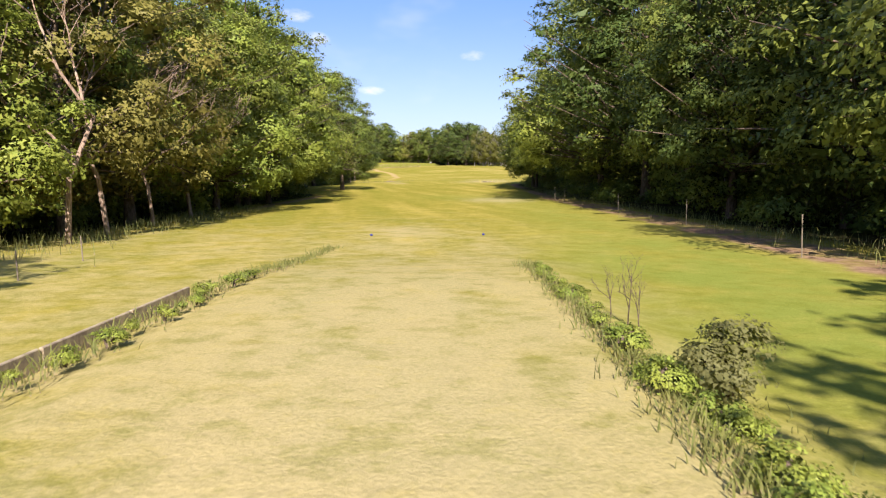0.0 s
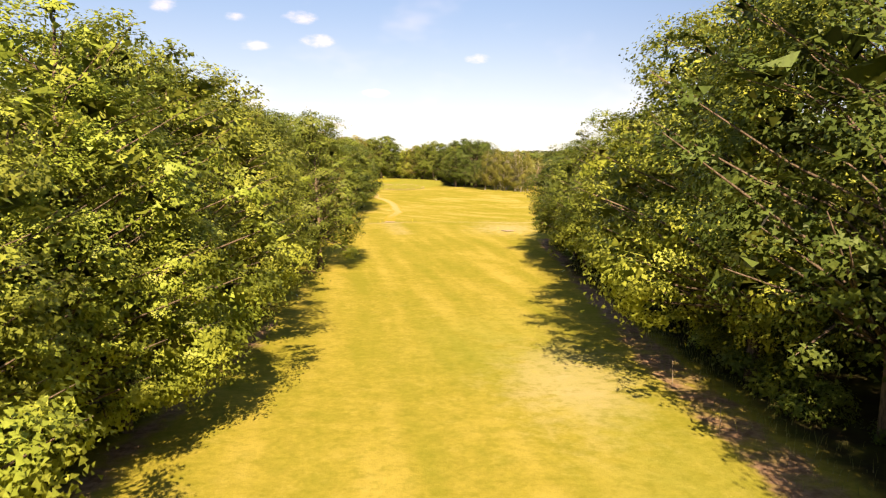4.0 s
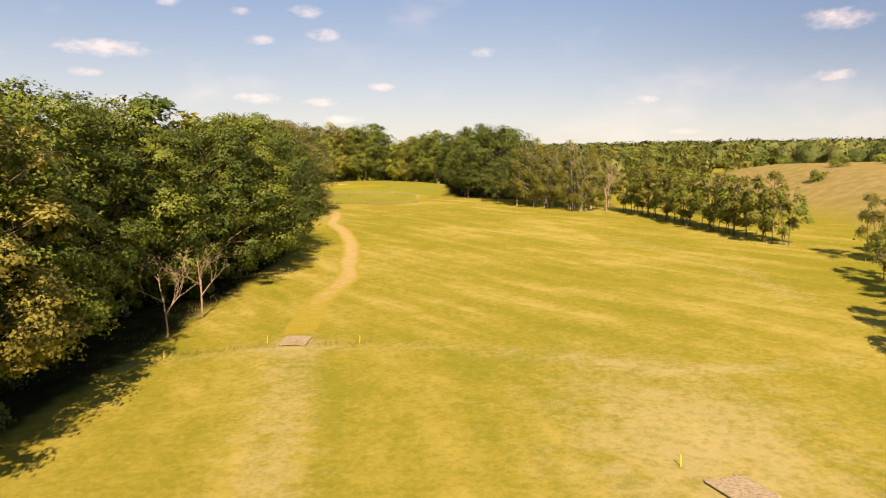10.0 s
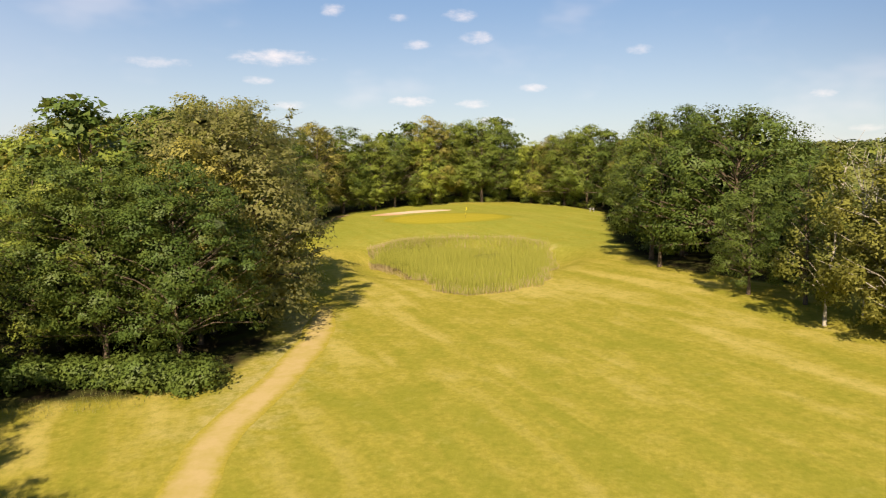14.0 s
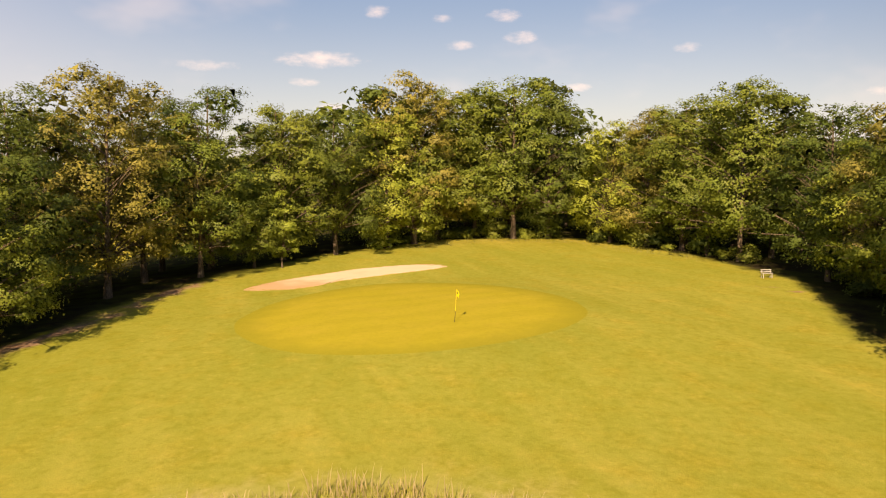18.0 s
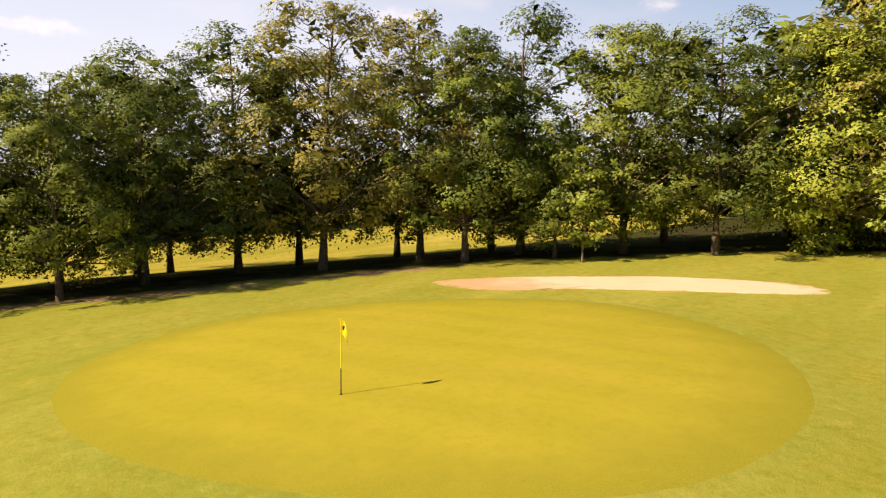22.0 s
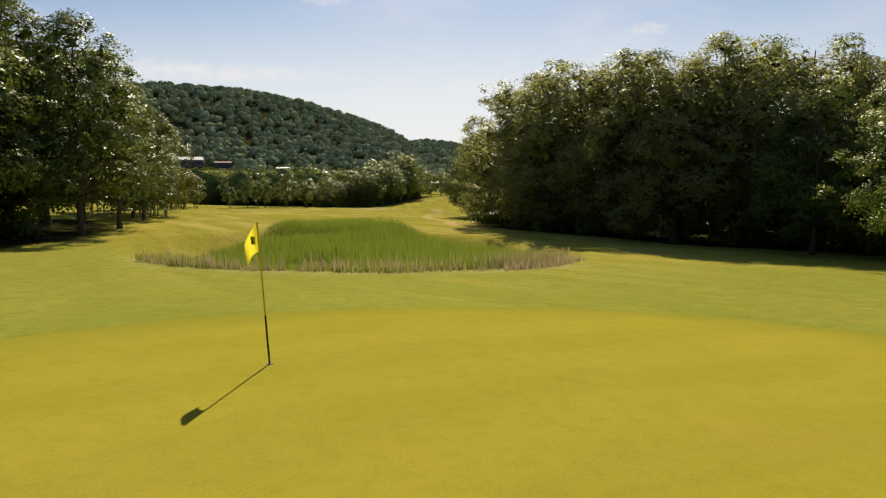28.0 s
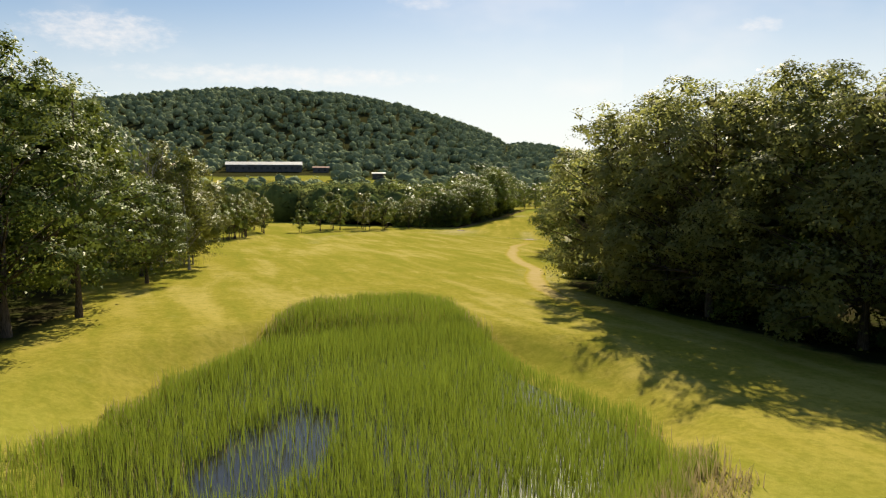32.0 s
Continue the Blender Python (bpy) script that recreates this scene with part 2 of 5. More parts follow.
def grass_ground(n, shader, out):
    p = position(n)
    wide = n.noise(p, 0.035, 3.0, 0.6)
    patch = n.noise(p, 0.45, 4.0, 0.62)
    turned = n.add("ShaderNodeMapping")
    n.link(p, turned.inputs[0])
    turned.inputs["Rotation"].default_value = (0, 0, radians(-9))
    mow = n.noise(stretched(n, turned.outputs[0], (0.45, 0.035, 0.0)), 1.0, 3.0, 0.5)
    slant = n.add("ShaderNodeMapping")
    n.link(p, slant.inputs[0])
    slant.inputs["Rotation"].default_value = (0, 0, radians(-35))
    drift = n.noise(stretched(n, slant.outputs[0], (0.3, 0.05, 0.0)), 1.0, 4.0, 0.6, 0.4)
    spot = n.add("ShaderNodeSeparateXYZ")
    n.link(p, spot.inputs[0])
    mow = n.mix(n.step(spot.outputs[1], 135.0, 175.0), mow, drift)
    second = n.math("MULTIPLY", n.step(spot.outputs[1], 135.0, 175.0), n.step(spot.outputs[1], 300.0, 270.0))
    fine = n.noise(p, 3.2, 4.0, 0.7)
    blade = n.noise(p, 22.0, 3.0, 0.7)
    colour = n.mix(n.step(fine, 0.25, 0.75), (0.225, 0.2, 0.031), (0.315, 0.27, 0.046))
    dry = n.math("ADD", n.math("MULTIPLY", wide, 0.5), n.math("MULTIPLY", patch, 0.4))
    dry = n.math("ADD", dry, n.math("MULTIPLY", n.math("SUBTRACT", mow, 0.5), n.math("ADD", 0.7, n.math("MULTIPLY", second, 0.3))))
    colour = n.mix(n.math("MULTIPLY", n.step(dry, 0.42, 0.68), 0.65), colour, n.mix(second, (0.44, 0.35, 0.085), (0.45, 0.365, 0.12)))
    colour = n.mix(n.math("MULTIPLY", n.step(dry, 0.46, 0.28), 0.5), colour, (0.17, 0.185, 0.02))
    parched = n.add("ShaderNodeAttribute", attribute="parched").outputs["Fac"]
    speck = n.step(n.math("ADD", n.math("MULTIPLY", n.noise(p, 0.8, 5.0, 0.75), 0.8), n.math("MULTIPLY", parched, 0.55)), 0.42, 0.7)
    colour = n.mix(n.math("MULTIPLY", speck, n.math("ADD", 0.15, n.math("MULTIPLY", parched, 0.8))), colour, (0.47, 0.39, 0.22))
    lush = n.add("ShaderNodeAttribute", attribute="lush").outputs["Fac"]
    colour = n.mix(n.math("MULTIPLY", lush, n.step(patch, 0.2, 0.6)), colour, (0.2, 0.232, 0.04))
    clump = n.noise(p, 1.7, 5.0, 0.72)
    colour = n.mix(n.math("MULTIPLY", n.step(clump, 0.52, 0.34), 0.4), colour, (0.15, 0.16, 0.018))
    colour = n.mix(n.math("MULTIPLY", n.step(clump, 0.55, 0.72), 0.3), colour, (0.4, 0.33, 0.08))
    colour = n.mix(n.math("MULTIPLY", n.step(blade, 0.35, 0.7), 0.24), colour, (0.08, 0.1, 0.018))
    soil = n.add("ShaderNodeAttribute", attribute="bare").outputs["Fac"]
    soil = n.step(n.math("ADD", soil, n.math("MULTIPLY", n.math("SUBTRACT", n.noise(p, 0.6, 4.0, 0.65), 0.5), 0.9)), 0.4, 0.75)
    earth = n.mix(n.step(fine, 0.3, 0.7), (0.16, 0.095, 0.055), (0.3, 0.2, 0.13))
    colour = n.mix(soil, colour, earth)
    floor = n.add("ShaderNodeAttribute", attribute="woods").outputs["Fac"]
    # leaf litter, darkened in colour to deepen the shade under the trees
    shaded_litter = n.mix(n.step(patch, 0.35, 0.65), (0.03, 0.024, 0.014), (0.045, 0.05, 0.014))
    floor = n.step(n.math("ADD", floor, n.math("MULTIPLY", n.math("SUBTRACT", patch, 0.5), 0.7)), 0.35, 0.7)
    colour = n.mix(floor, colour, shaded_litter)
    hay = n.add("ShaderNodeAttribute", attribute="hay").outputs["Fac"]
    colour = n.mix(hay, colour, n.mix(n.step(patch, 0.3, 0.7), (0.3, 0.225, 0.1), (0.2, 0.175, 0.058)))
    n.link(colour, shader.inputs["Base Color"])
    bump(n, shader, n.math("ADD", blade, n.math("MULTIPLY", fine, 2.0)), 0.28, 0.05)


GRASS = material("mown grass", grass_ground, 0.95)


def green_turf(n, shader, out):
    p = position(n)
    ring = n.noise(stretched(n, p, (0.5, 0.16, 0.0)), 1.0, 2.0)
    patch = n.noise(p, 0.3, 3.0)
    fine = n.noise(p, 30.0, 3.0, 0.7)
    colour = n.mix(n.step(patch, 0.3, 0.7), (0.285, 0.25, 0.027), (0.31, 0.262, 0.033))
    colour = n.mix(n.math("MULTIPLY", n.step(ring, 0.4, 0.6), 0.4), colour, (0.28, 0.25, 0.026))
    turned = n.add("ShaderNodeMapping")
    n.link(p, turned.inputs[0])
    turned.inputs["Rotation"].default_value = (0, 0, radians(-37))
    along = n.add("ShaderNodeSeparateXYZ")
    n.link(turned.outputs[0], along.inputs[0])
    wave = n.math("ADD", n.math("MULTIPLY", along.outputs[1], 2.3), n.math("MULTIPLY", n.noise(p, 0.16, 3.0), 9.0))
    mown = n.math("ADD", 0.5, n.math("MULTIPLY", n.math("SINE", wave), 0.5))
    colour = n.mix(n.math("MULTIPLY", n.step(mown, 0.15, 0.85), 0.22), colour, (0.37, 0.315, 0.035))
    worn = n.noise(p, 2.6, 5.0, 0.75)
    colour = n.mix(n.math("MULTIPLY", n.step(worn, 0.56, 0.36), 0.25), colour, (0.2, 0.185, 0.018))
    colour = n.mix(n.math("MULTIPLY", n.step(n.noise(p, 0.22, 3.0, 0.6), 0.52, 0.7), 0.25), colour, (0.36, 0.27, 0.045))
    colour = n.mix(n.math("MULTIPLY", n.step(fine, 0.4, 0.75), 0.28), colour, (0.13, 0.125, 0.02))
    rim = n.math("ADD", n.add("ShaderNodeAttribute", attribute="rim").outputs["Fac"], n.math("MULTIPLY", n.math("SUBTRACT", n.noise(p, 0.7, 4.0, 0.7), 0.5), 0.22))
    colour = n.mix(n.math("MULTIPLY", n.step(rim, 0.7, 1.0), 0.95), colour, n.mix(n.step(fine, 0.3, 0.7), (0.17, 0.17, 0.018), (0.25, 0.225, 0.03)))
    n.link(colour, shader.inputs["Base Color"])
    bump(n, shader, n.math("ADD", fine, n.math("MULTIPLY", worn, 0.4)), 0.25, 0.012)


TURF = material("putting green turf", green_turf, 0.9)


def sand(n, shader, out):
    p = position(n)
    fine = n.noise(p, 14.0, 4.0, 0.7)
    wide = n.noise(p, 0.5, 3.0)
    colour = n.mix(wide, (0.5, 0.37, 0.25), (0.62, 0.5, 0.36))
    colour = n.mix(n.math("MULTIPLY", fine, 0.3), colour, (0.42, 0.31, 0.2))
    along = n.add("ShaderNodeSeparateXYZ")
    n.link(p, along.inputs[0])
    clay = n.math("ADD", along.outputs[1], n.math("MULTIPLY", n.math("SUBTRACT", wide, 0.5), 6.0))
    colour = n.mix(n.math("MULTIPLY", n.step(clay, 354.0, 348.5), 0.8), colour, (0.42, 0.25, 0.13))
    rim = n.math("ADD", n.add("ShaderNodeAttribute", attribute="rim").outputs["Fac"], n.math("MULTIPLY", n.math("SUBTRACT", n.noise(p, 1.6, 4.0, 0.7), 0.5), 0.4))
    colour = n.mix(n.step(rim, 0.84, 1.02), colour, n.mix(fine, (0.2, 0.18, 0.03), (0.32, 0.25, 0.06)))
    n.link(colour, shader.inputs["Base Color"])
    bump(n, shader, fine, 0.5, 0.03)


SAND = material("bunker sand", sand, 0.95)


def path_dirt(n, shader, out):
    p = position(n)
    fine = n.noise(p, 9.0, 4.0, 0.7)
    patch = n.noise(p, 0.8, 4.0, 0.6)
    colour = n.mix(n.step(patch, 0.35, 0.65), (0.44, 0.335, 0.15), (0.38, 0.3, 0.1))
    colour = n.mix(n.math("MULTIPLY", fine, 0.4), colour, (0.24, 0.19, 0.09))
    rim = n.math("ADD", n.add("ShaderNodeAttribute", attribute="rim").outputs["Fac"], n.math("MULTIPLY", n.math("SUBTRACT", n.noise(p, 1.4, 4.0, 0.7), 0.5), 1.0))
    colour = n.mix(n.step(rim, 0.35, 1.0), colour, n.mix(n.step(fine, 0.25, 0.75), (0.235, 0.2, 0.03), (0.33, 0.275, 0.045)))
    n.link(colour, shader.inputs["Base Color"])
    bump(n, shader, fine, 0.4, 0.02)


DIRT = material("worn dirt track", path_dirt, 0.95)


def blades_material(name, low, high, tip, rough=0.7, through=0.35, behind=None):
    def build(n, shader, out):
        one = n.add("ShaderNodeNewGeometry").outputs["Random Per Island"]
        up = n.add("ShaderNodeAttribute", attribute="along").outputs["Fac"]
        colour = n.mix(one, low, high)
        colour = n.mix(n.math("MULTIPLY", up, 0.5), colour, tip)
        colour = n.mix(n.math("MULTIPLY", n.step(up, 0.34, 0.0), 0.8), colour, (0.34, 0.26, 0.14))
        n.link(colour, shader.inputs["Base Color"])
        glow = n.add("ShaderNodeBsdfTranslucent")
        n.link(n.mix(0.75, colour, behind) if behind else colour, glow.inputs[0])
        both = n.add("ShaderNodeMixShader")
        both.inputs[0].default_value = through
        n.link(shader.outputs[0], both.inputs[1])
        n.link(glow.outputs[0], both.inputs[2])
        n.link(both.outputs[0], out.inputs[0])

    return material(name, build, rough)


REED = blades_material("reed blades", (0.215, 0.245, 0.035), (0.4, 0.395, 0.075), (0.42, 0.39, 0.1), 0.86, 0.42, (0.12, 0.2, 0.012))
REED_DRY = blades_material("dry reed stalks", (0.32, 0.25, 0.13), (0.45, 0.36, 0.2), (0.4, 0.33, 0.17))
WEEDS = blades_material("tall rough grass", (0.1, 0.14, 0.03), (0.2, 0.21, 0.05), (0.26, 0.24, 0.08))


def plain(name, colour, rough=0.5, metal=0.0, other=None, scale=8.0):
    def build(n, shader, out):
        worn = n.noise(local(n), scale, 4.0, 0.65)
        n.link(n.mix(n.step(worn, 0.35, 0.7), colour, other or tuple(c * 0.75 for c in colour)), shader.inputs["Base Color"])
        shader.inputs["Metallic"].default_value = metal
        bump(n, shader, worn, 0.15, 0.005)

    return material(name, build, rough)


WOOD = plain("weathered wood", (0.36, 0.3, 0.19), 0.85, other=(0.2, 0.155, 0.11))
STAKE = plain("pale stake wood", (0.2, 0.165, 0.115), 0.8)
YELLOW = plain("yellow paint", (0.75, 0.6, 0.05), 0.45)
def flag_cloth(n, shader, out):
    shader.inputs["Base Color"].default_value = (0.8, 0.68, 0.04, 1)
    glow = n.add("ShaderNodeBsdfTranslucent")
    glow.inputs[0].default_value = (0.85, 0.75, 0.05, 1)
    both = n.add("ShaderNodeMixShader")
    n.link(shader.outputs[0], both.inputs[1])
    n.link(glow.outputs[0], both.inputs[2])
    n.link(both.outputs[0], out.inputs[0])


CLOTH = material("yellow flag cloth", flag_cloth, 0.7)
WHITE = plain("weathered white paint", (0.36, 0.35, 0.32), 0.5)
BLACK = plain("black paint", (0.02, 0.02, 0.022), 0.45)
BLUE = plain("blue paint", (0.05, 0.06, 0.22), 0.4)
ROOF_PALE = plain("pale sheet roofing", (0.6, 0.57, 0.53), 0.5, scale=0.3)
ROOF_RED = plain("red roof tiles", (0.3, 0.14, 0.09), 0.8, scale=0.8)
WALL = plain("dark grey cladding", (0.09, 0.085, 0.085), 0.7, scale=0.3)
GLASS = plain("dark glass", (0.03, 0.035, 0.04), 0.1)


def water(n, shader, out):
    shader.inputs["Base Color"].default_value = (0.018, 0.016, 0.01, 1)
    shader.inputs["Roughness"].default_value = 0.14
    shader.inputs["Specular IOR Level"].default_value = 0.5
    bump(n, shader, n.noise(position(n), 5.0, 2.0), 0.05, 0.02)


WATER = material("still pond water", water, 0.06)


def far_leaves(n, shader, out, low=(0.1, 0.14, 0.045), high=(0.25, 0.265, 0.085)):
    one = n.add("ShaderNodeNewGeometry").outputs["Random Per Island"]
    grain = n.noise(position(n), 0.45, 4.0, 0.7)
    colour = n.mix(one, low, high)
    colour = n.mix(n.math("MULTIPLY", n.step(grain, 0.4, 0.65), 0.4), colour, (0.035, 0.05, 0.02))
    n.link(colour, shader.inputs["Base Color"])
    glow = n.add("ShaderNodeBsdfTranslucent")
    n.link(colour, glow.inputs[0])
    both = n.add("ShaderNodeMixShader")
    both.inputs[0].default_value = 0.35
    n.link(shader.outputs[0], both.inputs[1])
    n.link(glow.outputs[0], both.inputs[2])
    n.link(both.outputs[0], out.inputs[0])


# haze is put into these colours: lightened far off, paler and greyer on the ridge
FAR_LEAVES = material("distant foliage", far_leaves, 0.9)
RIDGE_LEAVES = material("haze-paled ridge foliage", lambda n, s, o: far_leaves(n, s, o, (0.2, 0.25, 0.15), (0.36, 0.4, 0.22)), 0.9)

# ---------------------------------------------------------------- land
KNOTS_Y = [-5000, -3000, -600, -200, -60, 0, 30, 60, 100, 140, 165, 200, 230, 260, 285, 310, 340, 365, 400, 500, 800, 1500, 3000, 5000]
KNOTS_Z = [-12, -10, -8, -0.5, 1.2, 2.0, 2.0, 2.0, 2.1, 2.5, 3.0, 4.2, 5.8, 7.1, 8.0, 8.3, 9.3, 10.2, 11.5, 15, 26, 38, 44, 44]
fine_y = np.arange(-5000, 5001, 5.0)
kernel = np.hanning(9) / np.hanning(9).sum()
fine_z = np.convolve(np.pad(np.interp(fine_y, KNOTS_Y, KNOTS_Z), 4, "edge"), kernel, "valid")
HILL_A = [150, 172, 180, 183, 185.5, 187.4, 188.9, 190.2, 192.9, 196.5, 200.9, 206.9, 211, 215.3, 222, 235, 255, 270]
HILL_E = [0, 1.1, 2.0, 2.2, 2.75, 2.95, 2.85, 3.65, 4.65, 5.7, 6.55, 6.85, 6.75, 6.35, 5.4, 3.7, 1.5, 0]


def ease(a, b, x):
    t = np.clip((x - a) / (b - a), 0, 1)
    return t * t * (3 - 2 * t)


def land(x, y):
    """Height of the ground."""
    x, y = np.asarray(x, float), np.asarray(y, float)
    z = np.interp(y, fine_y, fine_z)
    z = z + 0.03 * np.clip(x, -60, 60) * ease(110, 170, y) * (1 - ease(285, 330, y))
    z = z - np.clip((-58 - x) * 0.08, 0, 2.5) * ease(200, 300, y)
    z = z + np.clip((x - 40) * 0.025, 0, 4) * ease(120, 300, y)
    z = z + 5.5 * ease(50, 78, x) * ease(165, 215, y) * (1 - ease(300, 370, y))
    z = z + 0.7 * np.exp(-((((x + 28) / 15) ** 2 + ((y - 339) / 14) ** 2) ** 1.5))
    z = z - 1.5 * (1 - ease(0.55, 1.1, ((x + 21) / 15) ** 2 + ((y - 297) / 17) ** 2))
    # the tee stands a step above the grass beside it
    z = z + 0.28 * (ease(-4.5, -3.8, x) - ease(1.7, 2.4, x)) * ease(-14, -12, y) * (1 - ease(11, 19, y))
    # the ridge far behind the tee
    bearing = np.degrees(np.arctan2(-(x + 33), y - 327)) % 360
    away = np.hypot(x + 33, y - 327)
    rise = np.tan(np.radians(np.interp(bearing, HILL_A, HILL_E))) * 1900
    z = z + rise * (0.12 * ease(650, 1000, away) + 0.88 * ease(950, 1900, away)) * (1 - 0.8 * ease(2200, 3200, away))
    return z


def axis(lo, hi, step, far):
    """Coordinates: even steps from lo to hi, then ever wider ones out to far."""
    mid = list(np.arange(lo, hi + step, step))
    out, d = [], step
    while not out or out[-1] < far:
        d *= 1.22
        out.append((out[-1] if out else 0) + d)
    return np.array([lo - v for v in reversed(out)] + mid + [mid[-1] + v for v in out])


def mesh_object(name, verts, faces, mat, parent=None, smooth=False):
    me = bpy.data.meshes.new(name)
    me.from_pydata([tuple(v) for v in verts], [], [tuple(f) for f in faces])
    me.materials.append(mat)
    if smooth:
        me.polygons.foreach_set("use_smooth", [True] * len(me.polygons))
    ob = new(name, me)
    ob.parent = parent
    return ob


def fast_mesh(name, verts, loops, sides, mat):
    """A mesh of polygons that all have the same number of sides, from arrays."""
    me = bpy.data.meshes.new(name)
    count = len(loops) // sides
    me.vertices.add(len(verts))
    me.vertices.foreach_set("co", np.asarray(verts, np.float32).ravel())
    me.loops.add(len(loops))
    me.loops.foreach_set("vertex_index", np.asarray(loops, np.int32))
    me.polygons.add(count)
    me.polygons.foreach_set("loop_start", np.arange(count, dtype=np.int32) * sides)
    me.update(calc_edges=True)
    me.materials.append(mat)
    return me


def near_line(x, y, points):
    """Distance of (x, y) from a line of points."""
    best = np.full(np.shape(x), 1e9)
    for (ax, ay), (bx, by) in zip(points, points[1:]):
        dx, dy = bx - ax, by - ay
        t = np.clip(((x - ax) * dx + (y - ay) * dy) / (dx * dx + dy * dy), 0, 1)
        best = np.minimum(best, np.hypot(x - ax - t * dx, y - ay - t * dy))
    return best


def inside(x, y, poly):
    hit = np.zeros(np.shape(x), bool)
    for (ax, ay), (bx, by) in zip(poly, poly[1:] + poly[:1]):
        cross = ((ay > y) != (by > y)) & (x < (bx - ax) * (y - ay) / (by - ay + 1e-12) + ax)
        hit ^= cross
    return hit


GREEN_LINE = [(-44.6, 337.5), (-44.6, 342.5), (-42.3, 348.4), (-38, 352.4), (-30, 352.8), (-23.5, 349.3), (-20.2, 344), (-20.3, 339.2), (-22.6, 334.8), (-26.5, 331),
              (-31.5, 328.9), (-36.5, 328.8), (-41, 331.2), (-43.6, 334.2)]


WOODS = {
    "left": [(-12.5, -5), (-12.5, 76), (-18.5, 85), (-19.5, 98), (-21, 112), (-21.5, 160), (-21, 200), (-23, 214), (-33, 222), (-38, 233), (-37, 240.5),
             (-28, 243.5), (-25.5, 248), (-27, 256), (-32, 265), (-40, 274), (-46, 283), (-60, 286), (-85, 270), (-110, 120), (-110, -5)],
    "right": [(12, 8), (11.3, 45), (10.9, 78), (12.2, 108), (13, 128), (24, 133), (60, 120), (110, 60), (110, 8)],
    "strip": [(-56, 304), (-55, 330), (-57, 350), (-52, 368), (-42, 384), (-25, 388), (-12, 376), (-4, 362), (-1, 300), (4, 285), (12, 278), (24, 274),
              (40, 290), (60, 430), (-20, 520), (-110, 430), (-72, 350), (-76, 305)],
}


def build_ground():
    xs, ys = axis(-90, 62, 1.5, 4200), axis(-20, 412, 1.5, 4200)
    gx, gy = np.meshgrid(xs, ys)
    gz = land(gx, gy)
    verts = np.stack([gx, gy, gz], -1).reshape(-1, 3)
    nx, ny = len(xs), len(ys)
    i = np.arange((ny - 1) * (nx - 1))
    a = (i // (nx - 1)) * nx + i % (nx - 1)
    loops = np.stack([a, a + 1, a + nx + 1, a + nx], -1).ravel()
    me = fast_mesh("ground", verts, loops, 4, GRASS)
    me.polygons.foreach_set("use_smooth", [True] * len(me.polygons))
    x, y = verts[:, 0], verts[:, 1]
    bare = 1 - np.minimum(near_line(x, y, [(9.6, 12), (9.8, 45), (9.6, 60), (10.4, 78), (11.8, 100), (12.2, 118), (13, 130)]) / 2.0, 1)
    bare = np.maximum(bare, 0.75 - near_line(x, y, [(-12, 44), (-11.8, 58), (-12.2, 72)]) / 2.5)
    bare = np.maximum(bare, 0.85 - near_line(x, y, [(2.1, 3), (2.0, 9)]) / 0.9)
    bare = np.maximum(bare, 0.75 - near_line(x, y, [(-54, 305), (-54, 330), (-56, 350)]) / 4.0)
    bare = np.maximum(bare, 0.8 - near_line(x, y, [(-7.5, 358.5), (-4, 356)]) / 1.6)
    bare = np.maximum(bare, 0.72 - np.hypot(x + 15, y - 95.5) / 7)
    # woods: where the ground takes the litter colour with tree shade painted in
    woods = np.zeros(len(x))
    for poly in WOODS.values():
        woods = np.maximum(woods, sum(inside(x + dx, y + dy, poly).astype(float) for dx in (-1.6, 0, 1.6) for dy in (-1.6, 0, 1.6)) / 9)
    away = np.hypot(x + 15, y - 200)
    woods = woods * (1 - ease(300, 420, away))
    bearing = np.degrees(np.arctan2(-(x + 33), y - 327)) % 360
    ridge = ((bearing > 160) & (bearing < 250) & (np.hypot(x + 33, y - 327) > 900)) * 1.0
    hay = ease(50, 62, x) * ease(150, 200, y) * (1 - ease(330, 380, y)) * 0.95
    parched = 0.3 * np.exp(-(((x + 0.6) / 3.2) ** 2 + ((y - 5) / 11) ** 2)) + 0.7 * np.exp(-(((x - 4.5) / 3) ** 2 + ((y - 59) / 7) ** 2))
    parched = parched + 0.5 * np.exp(-(((x - 9) / 7) ** 2 + ((y - 147) / 12) ** 2)) + 0.35 * np.exp(-(near_line(x, y, [(-22, 240), (-27, 262)]) / 3) ** 2)
    parched = parched + 0.25 * np.exp(-(((x + 1.5) / 1.2) ** 2 + ((y - 26) / 3) ** 2))
    parched = parched + 0.3 * np.exp(-(near_line(x, y, [(-22, 160), (-12, 164), (-2, 163), (12, 157), (22, 158)]) / 1.2) ** 2)
    parched = parched + 0.32 * np.exp(-(near_line(x, y, [(20, 212), (24.5, 200), (26.9, 189), (26, 174)]) / 1.5) ** 2)
    parched = parched + 0.3 * (1 - ease(18, 48, y)) * (1 - 0.7 * ease(2, 4, x))
    parched = parched + 0.4 * np.exp(-(near_line(x, y, [(-8, 140), (-12, 165)]) / 2.0) ** 2)
    parched = parched + 0.2 * np.exp(-(near_line(x, y, [(-12.3, 167), (-13, 174), (-11.9, 182), (-15, 196), (-14.2, 206)]) / 1.2) ** 2)
    parched = parched + 0.45 * np.exp(-(near_line(x, y, [(-35.5, 307), (-31.5, 313.5), (-26, 316), (-20, 316.5), (-14, 314), (-10.5, 308.5)]) / 1.3) ** 2)
    ring = near_line(x, y, GREEN_LINE + GREEN_LINE[:1])
